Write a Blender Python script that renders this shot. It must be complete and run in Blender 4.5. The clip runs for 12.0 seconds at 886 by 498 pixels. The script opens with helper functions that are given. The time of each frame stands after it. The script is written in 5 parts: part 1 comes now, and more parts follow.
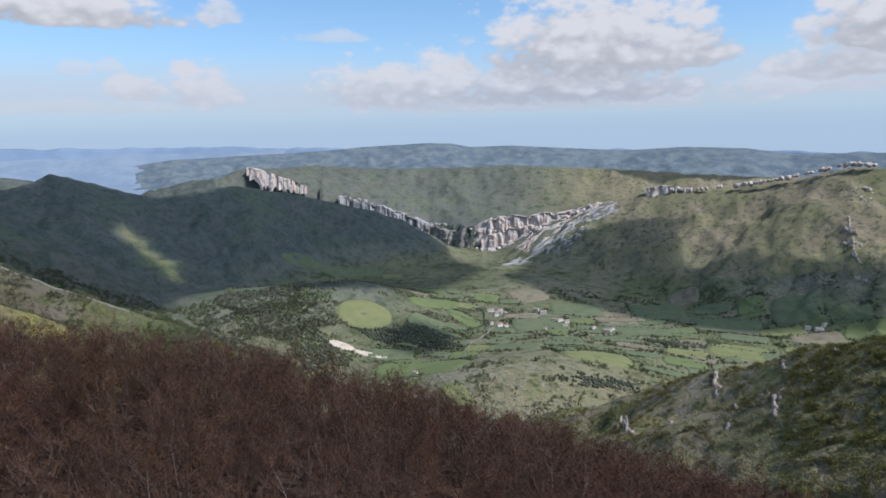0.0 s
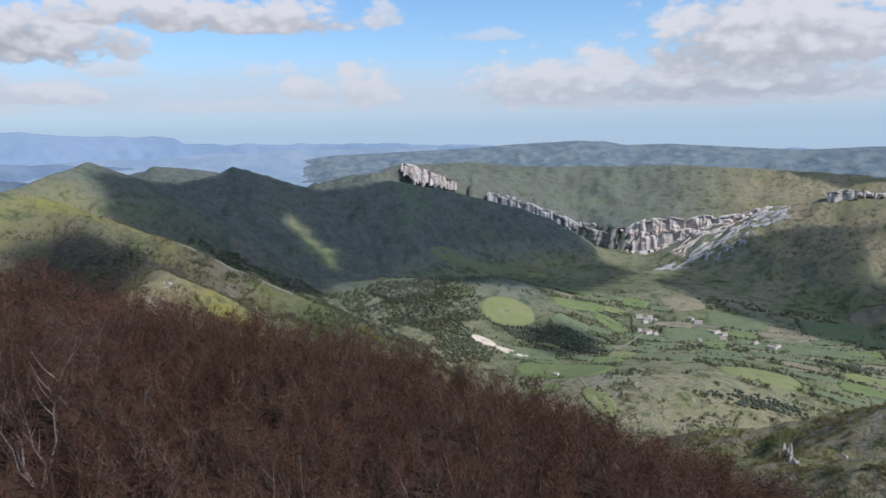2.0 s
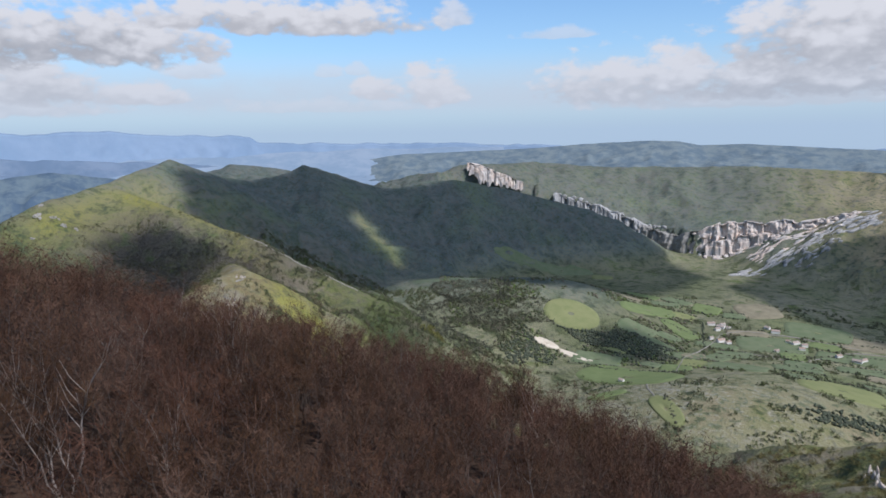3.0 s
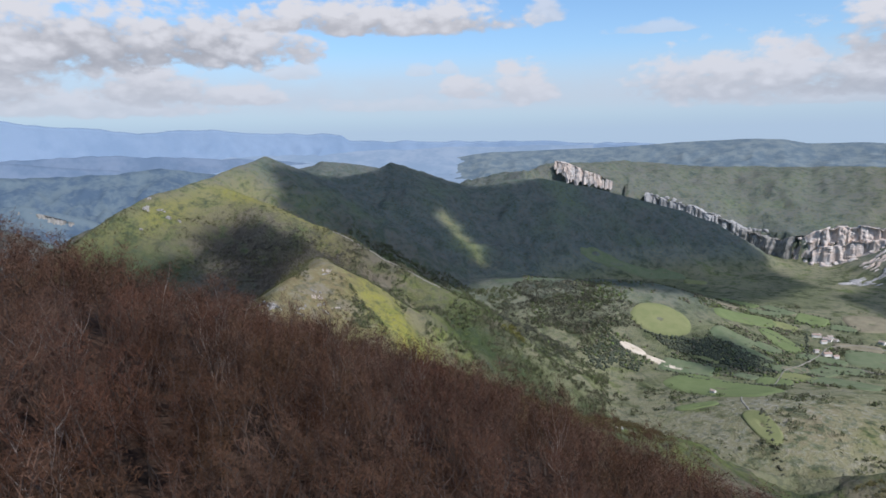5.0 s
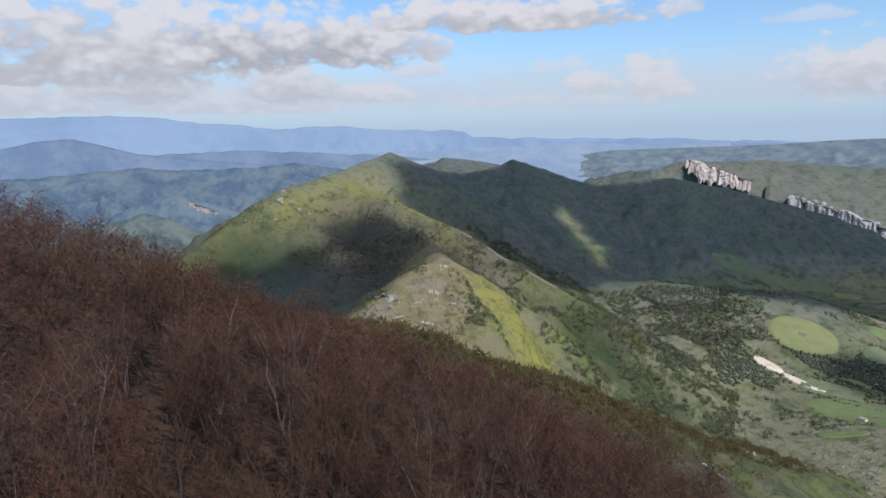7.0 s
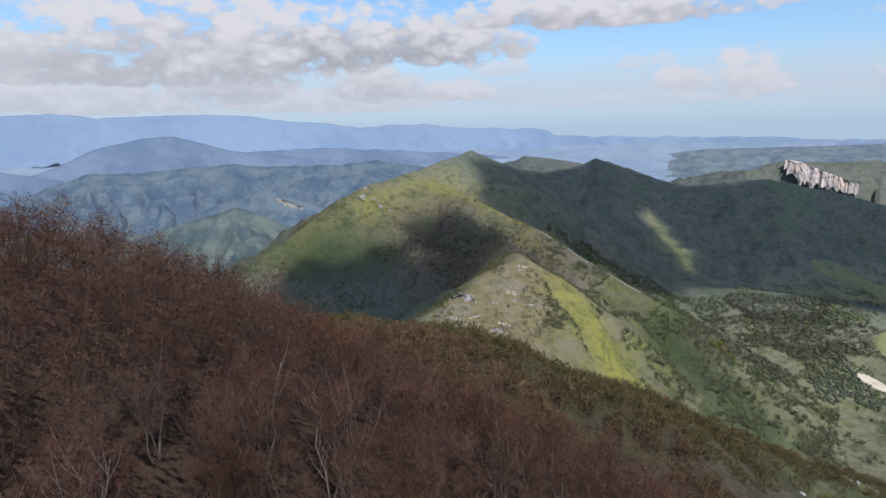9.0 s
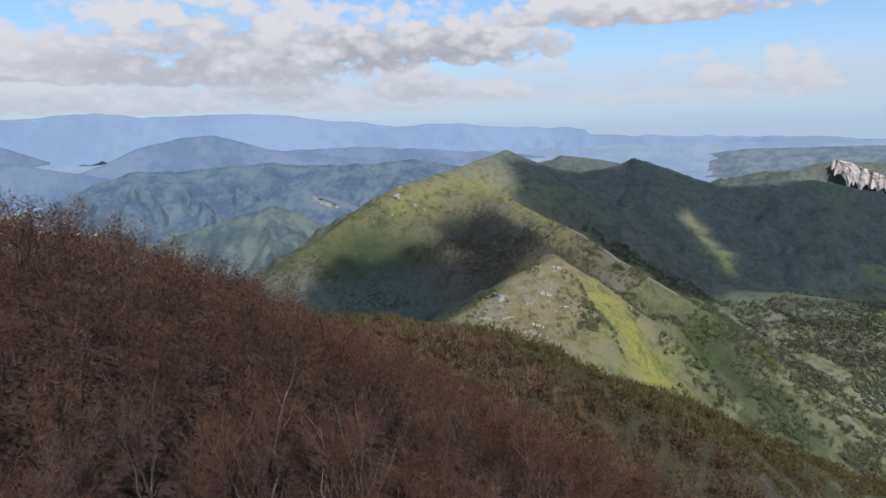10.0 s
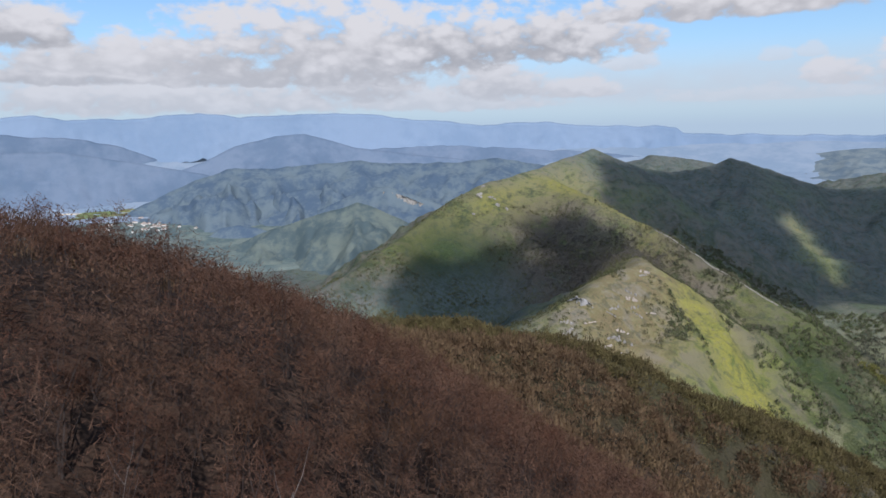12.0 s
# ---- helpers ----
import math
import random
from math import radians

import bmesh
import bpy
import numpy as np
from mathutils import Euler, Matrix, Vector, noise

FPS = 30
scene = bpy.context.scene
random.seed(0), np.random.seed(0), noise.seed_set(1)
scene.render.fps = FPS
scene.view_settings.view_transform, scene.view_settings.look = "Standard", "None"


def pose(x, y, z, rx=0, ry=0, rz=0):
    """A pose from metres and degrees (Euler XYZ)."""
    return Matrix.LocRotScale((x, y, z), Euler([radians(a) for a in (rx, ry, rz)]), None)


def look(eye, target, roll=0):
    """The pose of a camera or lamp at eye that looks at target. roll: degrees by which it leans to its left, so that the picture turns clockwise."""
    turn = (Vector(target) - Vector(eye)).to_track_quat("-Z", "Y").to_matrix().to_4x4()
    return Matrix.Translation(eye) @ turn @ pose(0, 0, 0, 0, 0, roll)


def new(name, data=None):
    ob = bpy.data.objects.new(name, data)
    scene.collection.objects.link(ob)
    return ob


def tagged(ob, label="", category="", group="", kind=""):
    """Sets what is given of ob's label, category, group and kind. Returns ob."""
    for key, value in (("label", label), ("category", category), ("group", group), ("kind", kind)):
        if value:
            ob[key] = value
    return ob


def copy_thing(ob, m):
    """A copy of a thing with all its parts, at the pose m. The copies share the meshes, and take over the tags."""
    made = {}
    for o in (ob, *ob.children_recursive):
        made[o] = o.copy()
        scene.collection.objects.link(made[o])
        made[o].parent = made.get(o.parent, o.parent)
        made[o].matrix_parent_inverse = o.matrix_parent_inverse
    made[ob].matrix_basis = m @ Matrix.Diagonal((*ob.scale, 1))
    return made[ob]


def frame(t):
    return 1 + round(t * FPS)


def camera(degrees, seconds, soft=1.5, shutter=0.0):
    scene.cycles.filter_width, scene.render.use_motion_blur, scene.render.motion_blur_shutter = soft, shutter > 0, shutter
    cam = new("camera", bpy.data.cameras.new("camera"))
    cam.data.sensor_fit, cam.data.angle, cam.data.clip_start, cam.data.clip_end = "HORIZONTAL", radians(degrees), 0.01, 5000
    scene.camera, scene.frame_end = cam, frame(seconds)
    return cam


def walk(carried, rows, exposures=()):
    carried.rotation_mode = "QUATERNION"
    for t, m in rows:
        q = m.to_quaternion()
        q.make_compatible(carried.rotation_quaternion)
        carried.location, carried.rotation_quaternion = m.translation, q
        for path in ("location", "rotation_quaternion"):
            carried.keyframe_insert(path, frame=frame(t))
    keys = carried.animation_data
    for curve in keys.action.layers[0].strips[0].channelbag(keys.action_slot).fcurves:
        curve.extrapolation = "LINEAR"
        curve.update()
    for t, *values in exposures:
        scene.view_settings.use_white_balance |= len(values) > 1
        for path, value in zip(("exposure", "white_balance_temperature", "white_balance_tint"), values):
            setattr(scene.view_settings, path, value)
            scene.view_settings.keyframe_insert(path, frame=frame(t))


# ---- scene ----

cam = camera(71.05, 12.0, soft=1.6, shutter=0.25)
PATH = [
    (0, pose(0.00, 0.00, 0.00, 79.24, 1.17, -0.22)),
    (0.5, pose(0.12, 0.78, -0.05, 79.26, 1.22, 3.60)),
    (1, pose(0.13, 1.39, -0.14, 79.28, 1.19, 6.86)),
    (1.5, pose(0.07, 1.93, -0.12, 79.30, 1.16, 9.90)),
    (2, pose(-0.08, 2.70, -0.11, 79.27, 1.12, 13.44)),
    (2.5, pose(-0.38, 4.01, -0.11, 79.29, 1.07, 16.52)),
    (3, pose(-0.30, 6.18, -0.10, 79.33, 1.04, 19.50)),
    (5, pose(1.60, 16.80, -2.30, 79.33, 1.14, 27.48)),
    (5.5, pose(1.00, 19.15, -2.50, 79.31, 1.14, 30.70)),
    (6, pose(-0.22, 21.73, -2.40, 79.30, 1.09, 33.69)),
    (6.5, pose(-1.83, 24.14, -2.31, 79.28, 1.08, 36.29)),
    (7, pose(-3.34, 26.23, -2.10, 79.24, 1.02, 38.58)),
    (9, pose(-8.76, 32.23, -0.53, 79.17, 0.98, 45.94)),
    (9.5, pose(-10.21, 33.97, -0.44, 79.16, 0.99, 47.60)),
    (10, pose(-11.65, 35.72, -0.30, 79.14, 0.98, 49.16)),
    (10.5, pose(-13.29, 37.47, -0.14, 79.11, 0.95, 51.07)),
    (11, pose(-15.05, 39.33, -0.10, 79.12, 0.96, 53.17)),
    (11.5, pose(-17.08, 40.94, -0.13, 79.13, 0.99, 54.92)),
    (12, pose(-19.13, 42.70, -0.05, 79.14, 1.02, 56.82)),
]
walk(cam, PATH, exposures=((0, 0.0, 5930, 14), (12, 0.0, 6130, 15)))

# ---------------------------------------------------------------- light
SUN_AZ, SUN_EL = -113.0, 50.0        # degrees, to the right of and behind the first view
SUN_DIR = Vector((-math.sin(radians(SUN_AZ)) * math.cos(radians(SUN_EL)),
                  math.cos(radians(SUN_AZ)) * math.cos(radians(SUN_EL)), math.sin(radians(SUN_EL))))
scene.view_settings.exposure = 0.0
sun = new("sun", bpy.data.lights.new("sun", "SUN"))
sun.data.energy, sun.data.angle, sun.data.color = 5.0, radians(0.5), (1.0, 0.965, 0.925)
sun.matrix_world = look(SUN_DIR * 100, (0, 0, 0))


class Nodes:
    """Short hand for node trees."""

    def __init__(self, tree):
        self.t = tree
        tree.nodes.clear()

    def add(self, kind, **inputs):
        n = self.t.nodes.new(kind)
        for key, v in inputs.items():
            if hasattr(n, key) and key not in n.inputs:
                setattr(n, key, v)
        return n

    def put(self, node, socket, value):
        s = node.inputs[socket]
        if isinstance(value, bpy.types.NodeSocket):
            self.t.links.new(value, s)
        else:
            s.default_value = value

    def math(self, op, a, b=0.0, clamp=False):
        n = self.t.nodes.new("ShaderNodeMath")
        n.operation, n.use_clamp = op, clamp
        self.put(n, 0, a), self.put(n, 1, b)
        return n.outputs[0]

    def ramp(self, v, lo, hi):
        n = self.t.nodes.new("ShaderNodeMapRange")
        n.interpolation_type = "SMOOTHSTEP"
        self.put(n, 0, v), self.put(n, 1, lo), self.put(n, 2, hi)
        return n.outputs[0]

    def noise(self, vec, scale, detail=4.0, rough=0.55, dist=0.0):
        n = self.t.nodes.new("ShaderNodeTexNoise")
        if vec is not None:
            self.put(n, "Vector", vec)
        self.put(n, "Scale", scale), self.put(n, "Detail", detail), self.put(n, "Roughness", rough), self.put(n, "Distortion", dist)
        return n.outputs[0]

    def mix(self, fac, a, b):
        n = self.t.nodes.new("ShaderNodeMix")
        n.data_type = "RGBA"
        self.put(n, 0, fac)
        self.put(n, 6, a if isinstance(a, bpy.types.NodeSocket) else (*a, 1))
        self.put(n, 7, b if isinstance(b, bpy.types.NodeSocket) else (*b, 1))
        return n.outputs[2]


# sky with broken cumulus
world = bpy.data.worlds.new("sky")
scene.world = world
world.use_nodes = True
N = Nodes(world.node_tree)
tc = N.add("ShaderNodeTexCoord").outputs["Generated"]
sep = N.add("ShaderNodeSeparateXYZ")
N.put(sep, 0, tc)
dx, dy, dz = sep.outputs
sky = N.add("ShaderNodeTexSky")
sky.sky_type, sky.sun_disc = "NISHITA", False
sky.sun_elevation, sky.sun_rotation = radians(SUN_EL), radians(-SUN_AZ)
sky.altitude, sky.air_density, sky.dust_density, sky.ozone_density = 1000, 1.0, 1.2, 1.5
AZ = N.math("ARCTAN2", N.math("MULTIPLY", dx, -1.0), dy)
EL = N.math("ARCSINE", dz)
# cloud layer seen in perspective: plan coordinates of a flat base
flat = N.math("DIVIDE", 1.0, N.math("MAXIMUM", N.math("ADD", dz, 0.07), 0.02))
comb = N.add("ShaderNodeCombineXYZ")
N.put(comb, 0, N.math("MULTIPLY", dx, flat)), N.put(comb, 1, N.math("MULTIPLY", dy, flat)), N.put(comb, 2, N.math("MULTIPLY", dz, 3.0))
spot = N.add("ShaderNodeCombineXYZ")
N.put(spot, 0, AZ), N.put(spot, 1, N.math("MULTIPLY", EL, 1.7)), N.put(spot, 2, 0.3)
n_puff = N.noise(spot.outputs[0], 19.0, 6.0, 0.56, 0.15)
n_curl = N.noise(spot.outputs[0], 60.0, 4.0, 0.55, 0.1)
cell = N.add("ShaderNodeTexVoronoi", feature="SMOOTH_F1")
N.put(cell, "Vector", spot.outputs[0]), N.put(cell, "Scale", 30.0), N.put(cell, "Smoothness", 0.5), N.put(cell, "Detail", 1.5)
ragged = N.math("ADD", N.math("MULTIPLY", N.math("SUBTRACT", n_puff, 0.5), 3.0),
                N.math("ADD", N.math("MULTIPLY", N.math("SUBTRACT", n_curl, 0.5), 1.1), N.math("MULTIPLY", N.math("SUBTRACT", 0.5, cell.outputs["Distance"]), 0.9)))
relief = N.math("ADD", N.math("MULTIPLY", N.math("SUBTRACT", n_puff, 0.5), 1.9), N.math("MULTIPLY", N.math("SUBTRACT", 0.5, cell.outputs["Distance"]), 0.8))
low = N.math("POWER", 2.718, N.math("MULTIPLY", N.math("MAXIMUM", EL, 0.0), -13.0))
sky_col = N.add("ShaderNodeVectorMath")
sky_col.operation = "MULTIPLY"
N.put(sky_col, 0, sky.outputs[0]), N.put(sky_col, 1, (0.132, 0.160, 0.168))
hazy = N.mix(N.math("MULTIPLY", low, 0.85), sky_col.outputs[0], (0.47, 0.60, 0.73))
# a thin white veil hangs over the haze
veil = N.math("MULTIPLY", N.ramp(EL, 0.012, 0.05), N.ramp(EL, 0.13, 0.05))
hazy = N.mix(N.math("MULTIPLY", veil, N.math("ADD", 0.42, N.math("MULTIPLY", n_puff, 0.6))), hazy, (0.66, 0.68, 0.71))
WHITE, GREY = (0.80, 0.785, 0.77), (0.45, 0.445, 0.45)


def cumulus(under, az, base, half, tall, dark, solid=1.0):
    """A heaped cloud over what lies under it: bearing, level of its flat base, half width and height in degrees; how grey its base is."""
    a = N.math("DIVIDE", N.math("SUBTRACT", AZ, radians(az)), radians(half))
    h = N.math("DIVIDE", N.math("SUBTRACT", EL, radians(base)), radians(tall))
    down = N.math("MULTIPLY", N.math("MINIMUM", h, 0.0), 3.2)
    up = N.math("MAXIMUM", h, 0.0)
    q = N.math("ADD", N.math("MULTIPLY", a, a), N.math("ADD", N.math("MULTIPLY", up, up), N.math("MULTIPLY", down, down)))
    body = N.math("ADD", N.math("SUBTRACT", 1.62, q), ragged)
    lit = N.ramp(N.math("ADD", h, relief), -0.55, 0.38)
    shadow = N.math("MULTIPLY", N.math("SUBTRACT", 1.0, lit), dark)
    return N.mix(N.math("MULTIPLY", N.ramp(body, 0.0, 1.0), solid), under, N.mix(shadow, WHITE, GREY))


LOW_CLOUDS = [(80, 2.4, 18, 2.6, 0.45, 0.95), (58, 2.2, 11, 1.8, 0.35, 0.85), (-10, 2.0, 17, 1.5, 0.45, 0.7), (-30, 2.8, 8, 1.5, 0.3, 0.8), (30, 2.2, 9, 0.9, 0.25, 0.5), (45.3, 3.0, 3.8, 1.5, 0.4), (88, 4.4, 7, 1.7, 0.75),
              (74, 4.4, 9, 1.8, 0.7), (64, 3.3, 5, 2.6, 0.6), (52, 3.5, 4.4, 3.1, 0.6), (20.3, 3.2, 3.0, 2.7, 0.35), (25.2, 3.4, 2.6, 1.6, 0.3), (2.5, 3.1, 8.5, 3.5, 0.55), (-11, 3.1, 12, 3.3, 0.8), (-33, 4.2, 6, 3.0, 0.6)]
HIGH_CLOUDS = [(40.3, 5.0, 2.2, 1.4, 0.25, 0.7), (29.5, 5.2, 1.2, 0.9, 0.2, 0.5), (27, 5.3, 1.0, 0.8, 0.2, 0.5), (82, 5.6, 11, 2.6, 0.55), (-35, 6.5, 5.5, 5, 0.8), (-13.5, 5.9, 10, 6.5, 0.8), (-20.5, 5.8, 4.6, 3.8, 0.7),
               (91, 7.4, 6, 3.2, 1.0), (67, 5.8, 14, 6.5, 0.75), (56, 6.6, 8, 4.2, 1.0), (47, 6.9, 8, 4.0, 1.0), (41.0, 6.9, 3.4, 2.5, 0.6), (33, 9.1, 12, 2.4, 0.8), (18.5, 9.6, 1.7, 1.8, 0.4, 0.7), (9.5, 8.0, 3.4, 0.8, 0.2, 0.5)]
full = hazy
for one in LOW_CLOUDS + HIGH_CLOUDS:
    full = cumulus(full, *one)
# broken cloud goes on overhead and behind
n_big = N.noise(comb.outputs[0], 0.9, 4.0, 0.55)
overhead = N.math("MULTIPLY", N.ramp(n_big, 0.52, 0.68), N.ramp(EL, 0.20, 0.32))
full = N.mix(overhead, full, (0.62, 0.62, 0.63))
full = N.mix(N.math("MULTIPLY", low, 0.55), full, (0.47, 0.60, 0.73))
bg = N.add("ShaderNodeBackground")
N.put(bg, 0, full), N.put(bg, 1, 0.92)
out = N.add("ShaderNodeOutputWorld")
world.node_tree.links.new(bg.outputs[0], out.inputs[0])

# ---------------------------------------------------------------- terrain shape
RNG = np.random.default_rng(7)
LATTICE = RNG.random((256, 256))


def vnoise(x, y, size, seed=0):
    """Smooth value noise from 0 to 1 with cells of that size."""
    x, y = np.asarray(x) / size + 17.3 * seed, np.asarray(y) / size - 9.1 * seed
    i, j = np.floor(x).astype(int), np.floor(y).astype(int)
    u, v = x - i, y - j
    u, v = u * u * (3 - 2 * u), v * v * (3 - 2 * v)
    i0, j0, i1, j1 = i % 256, j % 256, (i + 1) % 256, (j + 1) % 256
    a = LATTICE[i0, j0] * (1 - u) + LATTICE[i1, j0] * u
    b = LATTICE[i0, j1] * (1 - u) + LATTICE[i1, j1] * u
    return a * (1 - v) + b * v


def fbm(x, y, size, octaves=4, seed=0):
    total, amp, norm = 0.0, 1.0, 0.0
    for k in range(octaves):
        total = total + amp * (vnoise(x, y, size / 2 ** k, seed + k) * 2 - 1)
        norm += amp
        amp *= 0.5
    return total / norm


def sp(x, w):
    """Soft positive part."""
    return w * np.logaddexp(0, np.asarray(x) / w)


def at(az, el, d):
    """A place by its bearing, its height angle (degrees) and its level distance from the start."""
    return (-math.sin(radians(az)) * d, math.cos(radians(az)) * d, math.tan(radians(el)) * d)


# crests: bearing, height angle, distance; then the slope of the flanks
MAIN = [at(*p) for p in ((74, -17.5, 1250), (68.6, -14.5, 1350), (63.8, -12.15, 1450), (60, -9.67, 1550), (54.6, -5.86, 1750), (52.6, -4.85, 1800),
        (47.9, -3.61, 1950), (45, -2.52, 2050), (43, -1.84, 2150), (41, -2.74, 2250), (39.1, -3.38, 2350), (36.8, -3.86, 2450),
        (34.5, -3.51, 2500), (33.2, -3.2, 2530), (32, -2.6, 2560), (29.4, -3.46, 2620), (27, -4.32, 2680), (24.6, -5.1, 2720))]
DARK = [at(*p) for p in ((24.6, -5.1, 2720), (21.3, -4.42, 2760), (18.5, -4.3, 2800), (13.5, -5.26, 2850), (9.5, -6.3, 2880), (6.5, -7.05, 2895), (4.3, -7.85, 2900),
        (2.3, -8.95, 2880), (-0.3, -10.65, 2850), (-2.6, -12.4, 2800), (-4, -13.5, 2740))]
RIB = [at(*p) for p in ((47.9, -3.9, 1930), (45.7, -4.78, 1850), (43.2, -5.88, 1760), (40.1, -7.52, 1680), (36.4, -9.14, 1620), (32.7, -11.5, 1560),
       (29.5, -13.28, 1500), (25.4, -15.2, 1450), (22.7, -17.5, 1400), (18.2, -20.1, 1350), (14.2, -23.2, 1300))]
SPUR = [at(*p) for p in ((39.8, -10.3, 1600), (38.3, -11.47, 1280), (41.3, -12.7, 1180), (43.5, -14.7, 1090), (46.3, -18.2, 1000), (49.5, -20, 850), (52, -18.5, 600))]
KNOLL = [(-460, 215, -170), (-375, 224, -126), (-300, 232, -112), (-240, 240, -111), (-206, 260, -122), (-186, 302, -142), (-184, 345, -157), (-186, 372, -174), (-160, 430, -205), (-150, 500, -242), (-134, 600, -294),
         (-120, 714, -360), (-90, 850, -450)]
NEAR_R = [at(*p) for p in ((-50, -13, 560), (-40, -15.2, 620), (-36.8, -16.3, 650), (-32.8, -17.5, 690), (-29.7, -18.9, 720), (-26.3, -20.2, 740),
          (-24.5, -21, 760), (-20.8, -23.2, 770), (-17.9, -25.3, 780), (-13.8, -27.1, 790), (-9, -30.5, 800))]
RIGHT = [at(*p) for p in ((-4.6, -11.9, 2900), (-8, -9.6, 2920), (-11.3, -7.95, 2950), (-14.8, -6.6, 2950), (-18.6, -5.65, 2950), (-25.3, -5.2, 2900),
         (-29.4, -4.5, 2850), (-33.1, -3.45, 2800), (-38, -3.3, 2750), (-50, -3, 2700))]
PLATEAU = [at(*p) for p in ((16.9, -2.95, 3400), (14, -3.0, 3600), (11.3, -2.75, 3900), (6.8, -3.2, 3950), (1.1, -3.33, 4000), (-6.2, -3.2, 4000), (-11.2, -3.4, 4000),
           (-15.2, -3.6, 4000), (-20, -4.0, 3900), (-30, -4.2, 3900), (-45, -4, 3900))]
RIM = [at(*p) for p in ((17.3, -3.0, 3330), (15.3, -3.5, 3300), (12.4, -4.6, 3280), (8.5, -5.9, 3240), (4.3, -7.2, 3200), (1.2, -8.4, 3180), (-0.7, -9.8, 3150))]
RIM_R = [at(*p) for p in ((-1.6, -10.1, 3030), (-2.2, -9.7, 3014), (-3, -8.75, 3002), (-4.6, -8.15, 2994), (-7, -7.9, 3008), (-9.5, -7.7, 3018), (-12, -7.4, 3008), (-14.5, -6.75, 2998))]
RIM_AZ = np.array([math.degrees(math.atan2(-p[0], p[1])) for p in RIM_R[:1:-1] + RIM[-2::-1]])
RIM_LINE = np.array([(math.hypot(p[0], p[1]), p[2]) for p in RIM_R[:1:-1] + RIM[-2::-1]])
GAP_HILL = [at(*p) for p in ((41, -3.2, 3000), (38.2, -2.41, 3000), (36.4, -2.56, 3050), (33.7, -3.03, 3050), (31, -3.6, 3100))]
CRESTS = [(MAIN, 0.62, 8), (DARK, 0.72, 30), (RIB, 0.62, 6), (SPUR, 0.62, 12), (KNOLL, 0.60, 14), (NEAR_R, 0.62, 12), (RIGHT, 0.56, 25),
          (PLATEAU, 0.27, 60), (RIM, 0.3, 10), (GAP_HILL, 0.35, 20)]
# low swells of the valley floor: bearing, distance, height, radius
SWELLS = [(6.5, 1960, 55, 230), (10, 2100, 45, 260), (16, 1900, 60, 300), (-12, 1350, 70, 300), (-3, 1200, 50, 220), (24, 2000, 90, 320), (-8, 2300, 30, 250)]


# swells of the home hill and of the hollow beyond it: place, height, radius
HOME_SWELLS = [(-95, 25, 0.4, 20), (-85, 50, 1.8, 20), (-70, 62, 1.3, 20), (-55, 80, 0.7, 20), (-35, 75, 1.8, 20), (-15, 70, 1.5, 20), (5, 65, 1.0, 20), (25, 62, 0.4, 20), (-105, 85, 1.2, 20),
               (-180, 215, 34, 52), (-130, 290, 18, 48)]


def crest_height(x, y, points, slope, round_, scarp=0.0):
    """Height under a crest line and the distance to it; scarp: a sheer drop on the side that faces the start."""
    best, near = np.full(x.shape, -1e9), np.full(x.shape, 1e9)
    for (ax, ay, az_), (bx, by, bz) in zip(points[:-1], points[1:]):
        ux, uy = bx - ax, by - ay
        f = np.clip(((x - ax) * ux + (y - ay) * uy) / (ux * ux + uy * uy), 0, 1)
        d = np.hypot(x - ax - f * ux, y - ay - f * uy)
        h = az_ + f * (bz - az_) - slope * (np.sqrt(d * d + round_ * round_) - round_)
        if scarp:
            front = np.hypot(ax + f * ux, ay + f * uy) - np.hypot(x, y)
            h = h - scarp * np.clip(front / 25 + 2.4, 0, 1) - 0.85 * np.maximum(front + 35, 0)
        near = np.where(h > best, d, near)
        best = np.maximum(best, h)
    return best, near


def home_hill(x, y):
    """The wooded hill under the camera, ground level."""
    s, v = 0.673 * x + 0.740 * y, -0.365 * x + 0.931 * y
    z = -8.8 - 0.3125 * sp(s + 22.3, 10) - 0.18 * sp(s - 34.7, 12) - 0.504 * sp(v - 71.7, 12) + 0.0164 * np.clip(-(s + 42), -100, 90)
    return z - 0.35 * sp(s - 125, 22) - 0.35 * sp(-s - 150, 40) - 0.3 * sp(-v - 120, 40)


